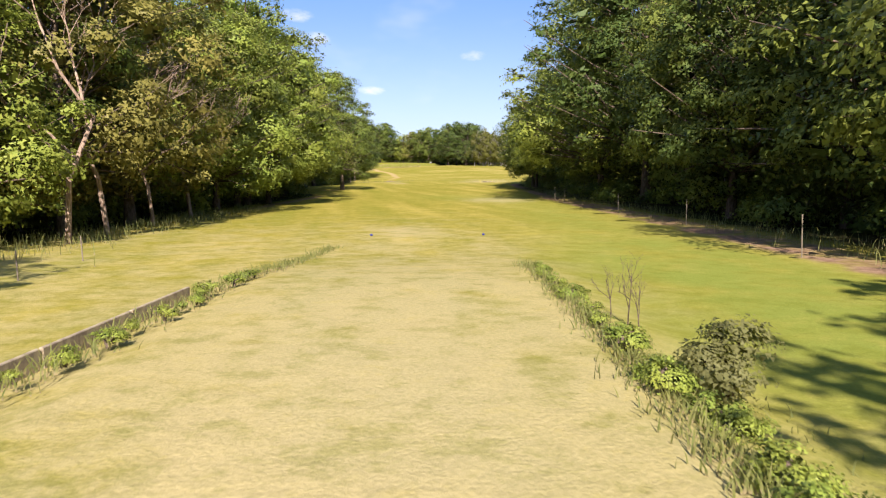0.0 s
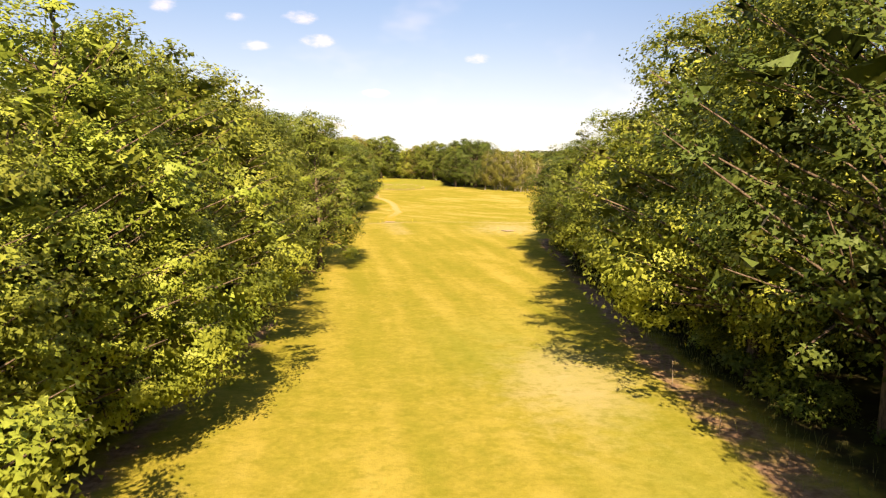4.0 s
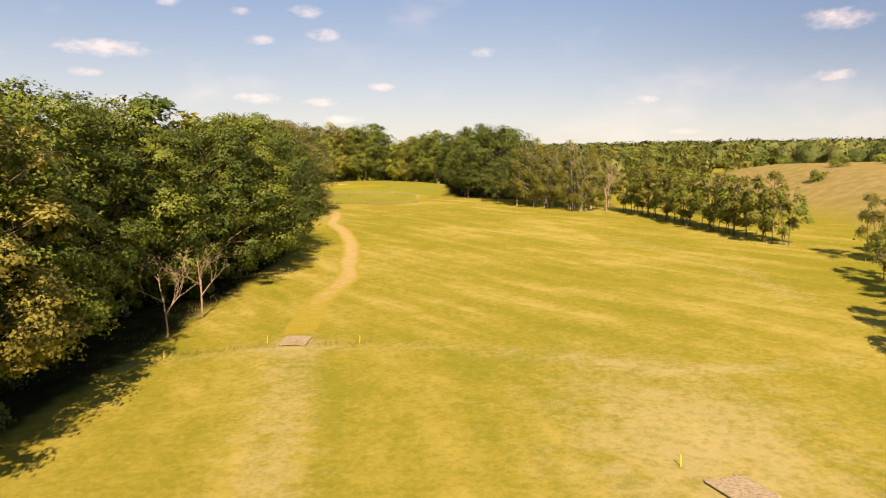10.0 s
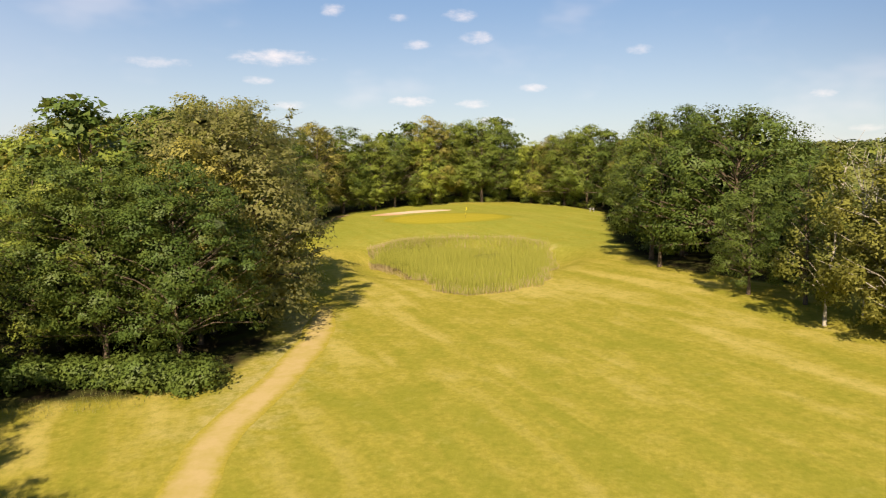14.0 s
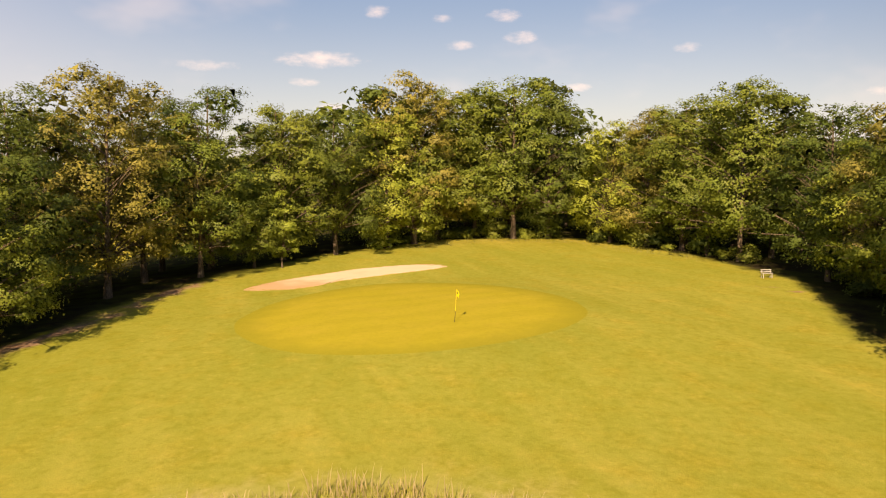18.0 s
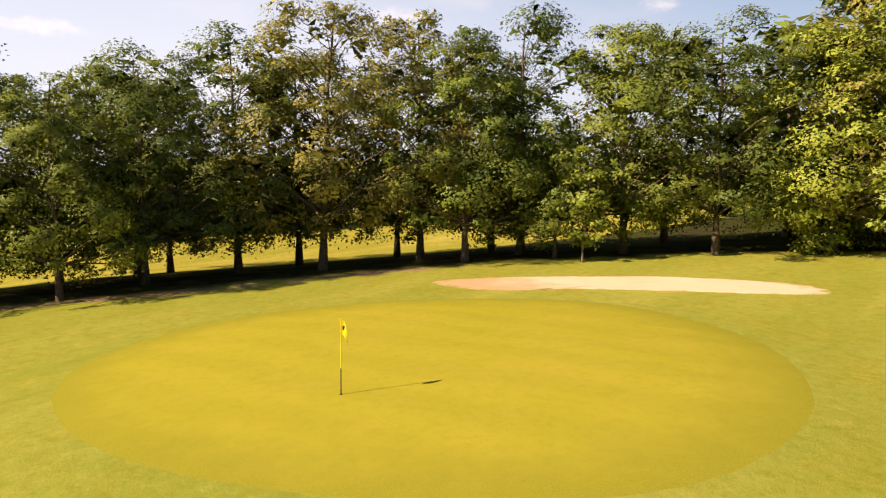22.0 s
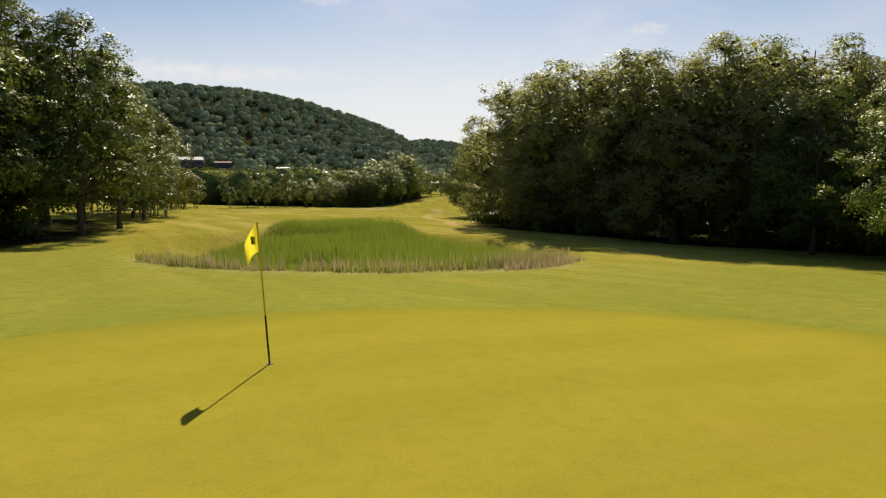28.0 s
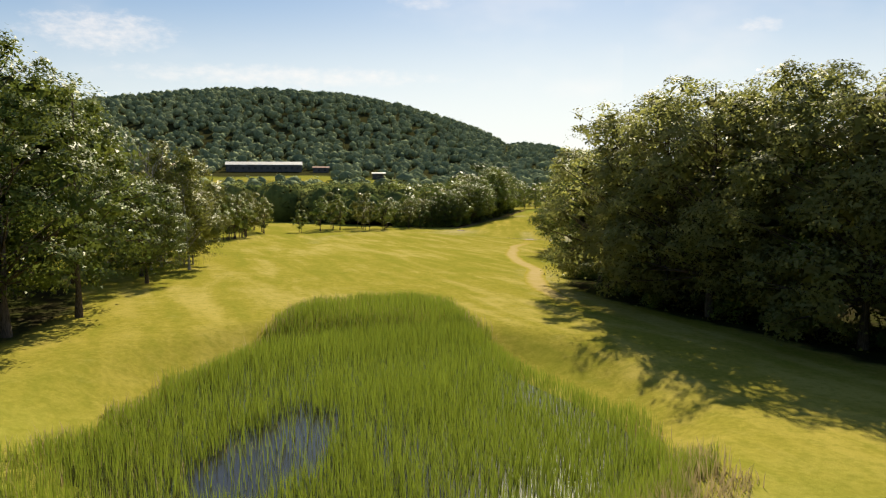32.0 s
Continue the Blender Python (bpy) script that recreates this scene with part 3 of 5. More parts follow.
    lush = 0.8 * np.exp(-((x - 5.5) / 3) ** 4 - ((y - 8) / 13) ** 4) + 0.7 * np.exp(-(ring / 3.0) ** 2) + 0.7 * np.exp(-(((x - 6) / 2.5) ** 2 + ((y - 30) / 30) ** 2)) + 0.5 * np.exp(-(((x - 1.5) / 4) ** 2 + ((y - 66) / 9) ** 2))
    lush = np.maximum(lush, 0.62 * ease(296, 312, y) * (1 - ease(372, 390, y)) * (np.abs(x + 28) < 40))
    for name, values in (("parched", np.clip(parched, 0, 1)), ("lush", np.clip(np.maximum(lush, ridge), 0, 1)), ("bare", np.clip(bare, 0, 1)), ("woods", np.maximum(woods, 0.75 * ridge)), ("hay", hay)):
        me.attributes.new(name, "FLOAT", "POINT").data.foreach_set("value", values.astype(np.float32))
    tagged(new("ground", me), "sunlit mown grass fairway with dry yellow patches", "ground", kind="structure")


build_ground()


def smooth_loop(points, per=8, wobble=0.0, seed=1):
    """A closed smooth outline through the points."""
    rng = np.random.default_rng(seed)
    p = np.array(points, float)
    out = []
    for i in range(len(p)):
        p0, p1, p2, p3 = p[i - 1], p[i], p[(i + 1) % len(p)], p[(i + 2) % len(p)]
        for t in np.arange(per) / per:
            out.append(0.5 * (2 * p1 + (p2 - p0) * t + (2 * p0 - 5 * p1 + 4 * p2 - p3) * t * t + (3 * p1 - p0 - 3 * p2 + p3) * t ** 3))
    out = np.array(out)
    return out + rng.normal(0, wobble, out.shape) if wobble else out


def patch_on_ground(name, outline, mat, lift, sink=0.0, rings=10):
    """A sheet inside an outline that follows the ground, lifted over it; sink hollows its middle."""
    outline = np.asarray(outline)
    mid = outline.mean(0)
    verts, faces, n = [], [], len(outline)
    for k in range(rings):
        s = 1 - k / rings
        for q in outline:
            w = mid + (q - mid) * s
            verts.append((w[0], w[1], float(land(*w)) + (lift if k else -0.03) - sink * (1 - s ** 2)))
    verts.append((mid[0], mid[1], float(land(*mid)) + lift - sink))
    for k in range(rings - 1):
        for i in range(n):
            j = (i + 1) % n
            faces.append((k * n + i, k * n + j, (k + 1) * n + j, (k + 1) * n + i))
    faces += [((rings - 1) * n + i, (rings - 1) * n + (i + 1) % n, rings * n) for i in range(n)]
    ob = mesh_object(name, verts, faces, mat, smooth=True)
    rim = [1 - k / rings for k in range(rings) for _ in outline] + [0.0]
    ob.data.attributes.new("rim", "FLOAT", "POINT").data.foreach_set("value", rim)
    return ob


tagged(patch_on_ground("putting_green", smooth_loop(GREEN_LINE), TURF, 0.02, rings=14), "smooth golden putting green with short turf", "green", kind="structure")
BUNKER_LINE = [(-50.3, 346.2), (-47.8, 346.4), (-45, 348.2), (-43.4, 352.2), (-39.8, 357.2), (-36, 361.9), (-36.4, 363.6), (-39.2, 363.6), (-43.8, 360.2), (-47.1, 355.4), (-49.8, 350.2)]
tagged(patch_on_ground("sand_bunker", smooth_loop(BUNKER_LINE, 6, 0.05), SAND, 0.03, sink=0.0), "long pale sand bunker beside the green", "bunker", kind="structure")


def ribbon(name, points, width, mat, lift, label):
    p = np.array(points, float)
    t = np.linspace(0, len(p) - 1, (len(p) - 1) * 14 + 1)
    line = np.stack([np.interp(t, range(len(p)), p[:, k]) for k in (0, 1)], -1)
    for _ in range(6):
        line[1:-1] = (line[:-2] + 2 * line[1:-1] + line[2:]) / 4
    way = np.gradient(line, axis=0)
    way /= np.linalg.norm(way, axis=1)[:, None]
    side = np.stack([-way[:, 1], way[:, 0]], -1)
    rng = np.random.default_rng(3)
    verts, faces, across = [], [], 5
    for i, q in enumerate(line):
        wide = width * (0.85 + 0.3 * noise.noise((i * 0.13, 4.0, 0.0))) + rng.normal(0, 0.06)
        for k in range(across):
            w = q + side[i] * wide * (k / (across - 1) - 0.5)
            verts.append((w[0], w[1], float(land(*w)) + lift * (0.3 if k in (0, across - 1) else 1.0)))
    for i in range(len(line) - 1):
        for k in range(across - 1):
            a = i * across + k
            faces.append((a, a + across, a + across + 1, a + 1))
    ob = mesh_object(name, verts, faces, mat, smooth=True)
    fade = [max(abs(k / 2 - 1), 1 - min(i / 55, (len(line) - 1 - i) / 12)) for i in range(len(line)) for k in range(across)]
    ob.data.attributes.new("rim", "FLOAT", "POINT").data.foreach_set("value", fade)
    return tagged(ob, label, "path", kind="structure")


ribbon("dirt_path", [(-12.3, 167), (-12.9, 178), (-11.9, 189), (-13.4, 200), (-14.1, 207), (-15.1, 214), (-18.0, 227), (-21.8, 238), (-22.5, 247), (-24, 256), (-28, 268)],
       2.8, DIRT, 0.03, "pale trodden dirt track across the grass")

# ---------------------------------------------------------------- plants
def tube(verts, faces, points, radii, sides=6):
    """Appends a tapered tube along the points."""
    start, p = len(verts), np.array(points, float)
    way = np.gradient(p, axis=0)
    for i in range(len(p)):
        d = way[i] / (np.linalg.norm(way[i]) + 1e-9)
        u = np.cross(d, (1.0, 0.13, 0.0) if abs(d[0]) < 0.9 else (0.0, 1.0, 0.0))
        u /= np.linalg.norm(u)
        v = np.cross(d, u)
        for k in range(sides):
            a = 2 * math.pi * k / sides
            verts.append(p[i] + radii[i] * (math.cos(a) * u + math.sin(a) * v))
    for i in range(len(p) - 1):
        for k in range(sides):
            a, b = start + i * sides + k, start + i * sides + (k + 1) % sides
            faces.append((a, b, b + sides, a + sides))
    faces.append(tuple(start + (len(p) - 1) * sides + k for k in range(sides)))


def leaf_cloud(rng, centres, radii, count, size, droop=0.0, spray=12):
    """Leaves of a crown: flat tufts on the outer and upper side of each lobe, and short leaves strewn over each tuft."""
    tufts = max(len(centres), count // spray)
    share = radii ** 2 / (radii ** 2).sum()
    which = rng.choice(len(centres), tufts, p=share)
    middle = centres.mean(0) * np.array([1.0, 1.0, 0.8])
    facing = centres - middle
    facing /= np.linalg.norm(facing, axis=1)[:, None] + 1e-9
    d = rng.normal(size=(tufts, 3)) * 0.62 + facing[which] * 0.6 + np.array([0, 0, 0.22])
    d /= np.linalg.norm(d, axis=1)[:, None]
    r = np.where(rng.random(tufts) < 0.92, rng.uniform(0.86, 1.06, tufts), rng.uniform(0.5, 0.86, tufts))
    tuft = centres[which] + d * (radii[which] * r)[:, None] * np.array([1.0, 1.0, 0.72])
    pick = rng.integers(0, tufts, count)
    d = d[pick]
    wide = (radii[which][pick] * 0.13 + size * 0.8)[:, None]
    off = rng.normal(size=(count, 3)) * wide * np.array([1.0, 1.0, 0.42])
    spot = tuft[pick] + off
    spot[:, 2] -= droop * rng.random(count) + 0.16 * (off[:, 0] ** 2 + off[:, 1] ** 2) / wide[:, 0]
    n = d * 0.75 + rng.normal(size=(count, 3)) * 0.36 + np.array([0, 0, 0.5])
    n /= np.linalg.norm(n, axis=1)[:, None]
    u = np.cross(n, rng.normal(size=(count, 3)))
    u /= np.linalg.norm(u, axis=1)[:, None]
    v = np.cross(n, u)
    s = (size * rng.uniform(0.65, 1.35, count))[:, None]
    w = s * rng.uniform(0.6, 0.95, (count, 1))
    verts = np.stack([spot - u * s * 0.55 - v * w * 0.45, spot + u * s * 0.55 + v * w * rng.uniform(-0.5, 0.3, (count, 1)), spot - u * s * 0.1 + v * w * 0.75], 1)
    around = spot - middle
    around /= np.linalg.norm(around, axis=1)[:, None] + 1e-9
    bend = d * 1.0 + around * 0.2 + n * 0.28 + off / wide * np.array([0.22, 0.22, 0.45])
    bend /= np.linalg.norm(bend, axis=1)[:, None]
    face = np.cross(verts[:, 1] - verts[:, 0], verts[:, 2] - verts[:, 0])
    flip = (face * bend).sum(1) < 0
    verts[flip] = verts[flip][:, ::-1]
    return verts.reshape(-1, 3), np.arange(count * 3), np.repeat(bend, 3, axis=0)


def clump_points():
    """Vertices and triangles of a round clump."""
    g = (1 + 5 ** 0.5) / 2
    v = [(-1, g, 0), (1, g, 0), (-1, -g, 0), (1, -g, 0), (0, -1, g), (0, 1, g), (0, -1, -g), (0, 1, -g), (g, 0, -1), (g, 0, 1), (-g, 0, -1), (-g, 0, 1)]
    v = [np.array(c, float) / np.linalg.norm(c) for c in v]
    reach = min(np.linalg.norm(v[0] - v[k]) for k in range(1, 12)) * 1.01
    near = lambda a, c: np.linalg.norm(v[a] - v[c]) < reach
    faces = [f for f in itertools.combinations(range(12), 3) if near(f[0], f[1]) and near(f[1], f[2]) and near(f[0], f[2])]
    faces = [f if np.dot(np.cross(v[f[1]] - v[f[0]], v[f[2]] - v[f[0]]), v[f[0]]) > 0 else f[::-1] for f in faces]
    return np.array(v), np.array(faces)


def leaf_mesh(name, rng, centres, radii, count, size, leaf, droop=0.0, spray=12, floor=None, inner=22):
    """Leaves as one mesh, with large shaded leaves inside each lobe, shaded by the roundness of the tufts that they belong to."""
    v, l, normals = leaf_cloud(rng, centres, radii, count, size, droop, spray)
    which = np.repeat(np.arange(len(centres)), inner)
    n = len(which)
    d = rng.normal(size=(n, 3))
    d /= np.linalg.norm(d, axis=1)[:, None]
    reach = radii[which][:, None]
    spot = centres[which] + d * reach * rng.uniform(0.1, 0.75, (n, 1)) * np.array([1.0, 1.0, 0.7])
    body = spot[:, None] + rng.normal(size=(n, 3, 3)) * (reach * 0.17)[:, None] * np.array([1.0, 1.0, 0.7])
    loops = np.concatenate([l, np.arange(n * 3) + len(v)])
    v = np.concatenate([v, body.reshape(-1, 3)])
    normals = np.concatenate([normals, np.repeat(d, 3, axis=0)])
    if floor is not None:
        v[:, 2] = np.maximum(v[:, 2], floor)
    me = fast_mesh(name, v, loops, 3, leaf)
    me.polygons.foreach_set("use_smooth", [True] * (len(loops) // 3))
    me.normals_split_custom_set_from_vertices(normals.tolist())
    return me


def crown_lobes(rng, height, radius, base, count, shape):
    """Centres and radii of a crown's lobes, most of them on its outside. shape: width of the crown by height, 0 at its foot to 1 at its top."""
    centres, radii = [], []
    p, q = rng.random(2) * 6.283
    big = max(6, int(count * 0.42))
    for i in range(count):
        small = i >= big
        f = ((i - big) + rng.random()) / (count - big) if small else (i + rng.random()) / big
        z = base + (height - base) * (0.1 + 0.78 * f)
        a = i * 2.39996 + rng.uniform(-0.5, 0.5)
        wide = radius * np.interp(f, *shape) * (1 + 0.14 * math.sin(2 * a + p) + 0.1 * math.sin(3 * a + q + 5 * f))
        r = wide * (rng.uniform(0.85, 1.05) if small else rng.uniform(0.55, 0.85) if i % 5 else rng.uniform(0.1, 0.4))
        centres.append((r * math.cos(a), r * math.sin(a), z + (0.04 * height * rng.uniform(-1, 1) if small else 0)))
        radii.append(radius * (rng.uniform(0.11, 0.19) if small else rng.uniform(0.27, 0.4)) * (0.72 + 0.3 * np.interp(f, *shape)))
    return np.array(centres), np.array(radii)


ROUND = ([0, 0.25, 0.55, 0.85, 1], [0.75, 1.0, 0.98, 0.76, 0.42])
TALL = ([0, 0.2, 0.5, 0.8, 1], [0.62, 0.95, 0.88, 0.68, 0.34])
SPIRE = ([0, 0.2, 0.5, 0.8, 1], [0.8, 1.0, 0.7, 0.4, 0.12])
DOME = ([0, 0.3, 0.6, 0.85, 1], [0.9, 1.0, 0.95, 0.75, 0.4])


def make_tree(kind, seed, height, radius, base, lobes, leaves, size, leaf, bark, shape=ROUND, girth=0.22, droop=0.0, label="", stems=1, sides=7, twig=4, spray=24, inner=22):
    """A tree: an Empty at its foot, a trunk with limbs grown together, and a crown of leaf sprays."""
    rng = np.random.default_rng(seed)
    root = new(kind)
    verts, faces = [], []
    centres, radii = crown_lobes(rng, height, radius, base, lobes, shape)
    for s in range(stems):
        lean = rng.normal(0, 0.035 if stems == 1 else 0.09, 2) * height
        foot = rng.normal(0, 0.0 if stems == 1 else 0.5, 2)
        t = np.linspace(0, 1, 8)
        line = np.stack([foot[0] + lean[0] * t ** 1.5 + rng.normal(0, 0.05, 8) * (t > 0), foot[1] + lean[1] * t ** 1.5 + rng.normal(0, 0.05, 8) * (t > 0),
                         -0.3 + (height * 0.9 + 0.3) * t], -1)
        thick = girth * (1 - 0.9 * t) / math.sqrt(stems) + 0.015
        thick[0] *= 1.5
        first = len(verts)
        tube(verts, faces, line, thick, sides)
        if s:
            faces.append((0, 1, first))
        for c, r in list(zip(centres, radii))[s::stems] if twig else []:
            at = np.clip((c[2] - 0.35 * np.hypot(*c[:2]) - 1.0) / height, 0.18, 0.8)
            start = np.array([np.interp(at / 0.9, t, line[:, k]) for k in range(3)])
            mid = start * 0.5 + c * 0.5 + rng.normal(0, 0.25, 3) + np.array([0, 0, 0.25])
            w = girth * (1 - at) * 0.38 + 0.012
            limb = len(verts)
            tube(verts, faces, [start, mid, c, c + (c - mid) * 0.35], [w, w * 0.65, w * 0.35, 0.012], twig)
            ring = first + sides * int(round(at / 0.9 * 7))
            faces.append((ring, ring + 1, limb))
    mesh_object("trunk", verts, faces, bark, root, smooth=True)
    if leaves:
        crown = new("crown", leaf_mesh("crown", rng, centres, radii, leaves, size, leaf, droop, spray, None, inner))
        crown.parent = root
    tagged(root, label, "tree")
    return root


def make_bare_tree(kind, seed, height, label, spread=0.5, depth=4, mat=None):
    """A dead tree: a trunk that forks again and again, with no leaves."""
    rng = np.random.default_rng(seed)
    root = new(kind)
    verts, faces = [], []

    def grow(start, way, length, thick, level, stem=None):
        bend = way + rng.normal(0, 0.12, 3)
        mid = start + bend * length * 0.5
        end = mid + (bend + rng.normal(0, 0.15, 3)) * length * 0.5
        here = len(verts)
        tube(verts, faces, [start, mid, end], [thick, thick * 0.8, thick * 0.55], 6 if level < 2 else 4)
        if stem is not None:
            faces.append((stem, stem + 1, here))
        if level < depth:
            for k in range(3 if level else 4):
                off = rng.normal(0, spread, 3)
                off[2] = abs(off[2]) * 0.4
                nxt = way * 0.75 + off
                nxt /= np.linalg.norm(nxt)
                grow(mid + (end - mid) * rng.uniform(0.1, 1.0), nxt, length * rng.uniform(0.55, 0.75), thick * 0.5, level + 1, here + (6 if level < 2 else 4))

    grow(np.array([0, 0, -0.3]), np.array([0, 0, 1.0]), height * 0.42, height * 0.009 + 0.025, 0)
    mesh_object("trunk", verts, faces, mat or BARK_DEAD, root, smooth=True)
    return tagged(root, label, "tree")


def make_bush(kind, seed, height, radius, leaves, size, leaf, label):
    rng = np.random.default_rng(seed)
    root = new(kind)
    count = 7
    a = rng.random(count) * 6.283
    r = radius * np.sqrt(rng.random(count)) * 0.7
    centres = np.stack([r * np.cos(a), r * np.sin(a), height * rng.uniform(0.25, 0.7, count)], -1)
    radii = radius * rng.uniform(0.4, 0.6, count)
    verts, faces = [], []
    for c in centres:
        tube(verts, faces, [(0, 0, -0.1), c * 0.5 + np.array([0, 0, 0.05]), c], [0.035, 0.025, 0.01], 4)
    faces += [(0, 1, 12 * k) for k in range(1, count)]
    mesh_object("stem", verts, faces, BARK, root, smooth=True)
    crown = new("foliage", leaf_mesh("foliage", rng, centres, radii, leaves, size, leaf, floor=0.02))
    crown.parent = root
    return tagged(root, label, "bush")


class Stock:
    """Models of a kind of plant; each planting takes the next one, the first time the model itself and then copies."""

    def __init__(self, makers):
        self.makers, self.made, self.used, self.turn = makers, {}, set(), 0

    def plant(self, x, y, scale=1.0, spin=None, which=None, sink=0.0, group="", wide=1.0):
        k = self.turn % len(self.makers) if which is None else which
        self.turn += 1
        if k not in self.made:
            self.made[k] = self.makers[k]()
        a = random.random() * 6.283 if spin is None else spin
        m = Matrix.LocRotScale((x, y, float(land(x, y)) - sink), Euler((0, 0, a)), (scale * wide, scale * wide, scale))
        if k in self.used:
            ob = copy_thing(self.made[k], m @ Matrix.Diagonal([1 / c for c in self.made[k].scale]).to_4x4())
        else:
            ob = self.made[k]
            ob.matrix_basis = m
            self.used.add(k)
        if group:
            ob["group"] = group
        return ob

OAKS = "dense green oak with foliage down to the edge of the grass"
HERO = Stock([
    lambda: make_tree("oak_tree", 111, 16.0, 5.3, 1.5, 84, 34000, 0.14, LEAF_OAK, BARK, ROUND, label="tall green oak with layered foliage beside the fairway", spray=30),
    lambda: make_tree("oak_tree", 112, 16.0, 5.6, 1.8, 84, 34000, 0.14, LEAF_DARK, BARK, ROUND, label="dense dark oak beside the fairway", spray=30),
    lambda: make_tree("hornbeam_tree", 113, 15.0, 5.4, 0.8, 84, 34000, 0.14, LEAF_FRESH, BARK, TALL, label="bright leafy hornbeam beside the fairway", spray=30),
    lambda: make_tree("oak_tree", 114, 16.5, 4.7, 0.3, 84, 34000, 0.14, LEAF_OAK, BARK, TALL, label="lone leafy oak on bare soil beside the fairway", spray=30),
])
NEAR = Stock([
    lambda: make_tree("oak_tree", 11, 15.5, 5.4, 0.9, 62, 18000, 0.18, LEAF_OAK, BARK, TALL, label=OAKS),
    lambda: make_tree("oak_tree", 12, 16.5, 5.8, 1.6, 64, 18000, 0.18, LEAF_OAK, BARK, ROUND, label=OAKS),
    lambda: make_tree("oak_tree", 13, 15.0, 5.2, 0.8, 62, 18000, 0.18, LEAF_DARK, BARK, TALL, label="dark green oak at the edge of the wood"),
    lambda: make_tree("hornbeam_tree", 14, 13.5, 5.0, 0.6, 58, 17000, 0.18, LEAF_FRESH, BARK, TALL, label="bright yellow-green leafy tree at the edge of the wood"),
    lambda: make_tree("ash_tree", 15, 16.0, 4.8, 0.7, 56, 17000, 0.17, LEAF_BROWN, BARK, TALL, label="thin bronze-tinged tree with visible limbs"),
    lambda: make_tree("oak_tree", 16, 16.0, 5.6, 1.2, 62, 18000, 0.18, LEAF_OAK, BARK, DOME, label=OAKS),
])
OPEN = Stock([
    lambda: make_tree("oak_tree", 17, 16.0, 5.6, 1.1, 58, 19000, 0.17, LEAF_DARK, BARK, ROUND, label="dark oak with a bare lower trunk beside the green"),
    lambda: make_tree("oak_tree", 18, 15.0, 5.4, 1.0, 56, 19000, 0.17, LEAF_OAK, BARK, TALL, label="green oak with a bare lower trunk beside the green"),
    lambda: make_tree("alder_tree", 19, 17.0, 5.2, 1.4, 56, 15000, 0.165, LEAF_BROWN, BARK, TALL, label="tall olive-brown alder at the edge of the green"),
])
MID = Stock([
    lambda: make_tree("forest_tree", 21, 15.5, 5.2, 1.2, 30, 2400, 0.42, LEAF_OAK, BARK, ROUND, label="leafy green tree standing within the wood", sides=5, twig=3),
    lambda: make_tree("forest_tree", 22, 16.5, 5.2, 1.0, 30, 2400, 0.42, LEAF_DARK, BARK, TALL, label="dark green tree standing within the wood", sides=5, twig=3),
    lambda: make_tree("forest_tree", 23, 15.0, 5.0, 0.8, 30, 2400, 0.42, LEAF_OAK, BARK, DOME, label="broad green tree standing within the wood", sides=5, twig=3),
    lambda: make_tree("forest_tree", 24, 16.0, 4.8, 1.2, 28, 2200, 0.42, LEAF_BROWN, BARK, TALL, label="olive-brown tree standing within the wood", sides=5, twig=3),
])
FAR = Stock([
    lambda: make_tree("distant_tree", 31, 14.0, 5.2, 0.3, 14, 600, 0.8, LEAF_OAK, BARK, ROUND, label="distant green tree of the woods", sides=4, twig=0, spray=6),
    lambda: make_tree("distant_tree", 32, 14.5, 5.6, 0.3, 14, 600, 0.8, LEAF_DARK, BARK, DOME, label="distant dark green tree of the woods", sides=4, twig=0, spray=6),
    lambda: make_tree("distant_tree", 33, 13.5, 5.2, 0.3, 14, 600, 0.8, LEAF_BIRCH, BARK, ROUND, label="distant pale green tree of the woods", sides=4, twig=0, spray=6),
])
WILLOW = Stock([
    lambda: make_tree("willow_tree", 91, 16.0, 6.0, 0.3, 84, 24000, 0.18, LEAF_WILLOW, BARK, DOME, label="broad round willow with dense foliage to the ground"),
    lambda: make_tree("willow_tree", 92, 16.5, 5.6, 0.3, 84, 24000, 0.18, LEAF_WILLOW, BARK, ROUND, label="tall olive willow with dense foliage to the ground"),
])
BUSH = Stock([
    lambda: make_bush("shrub", 41, 2.2, 1.7, 1500, 0.17, LEAF_OAK, "leafy green shrub under the trees"),
    lambda: make_bush("shrub", 42, 1.7, 1.5, 1500, 0.16, LEAF_DARK, "dark green shrub under the trees"),
    lambda: make_bush("shrub", 43, 1.4, 1.3, 1500, 0.14, LEAF_FRESH, "bright green bramble shrub under the trees"),
])


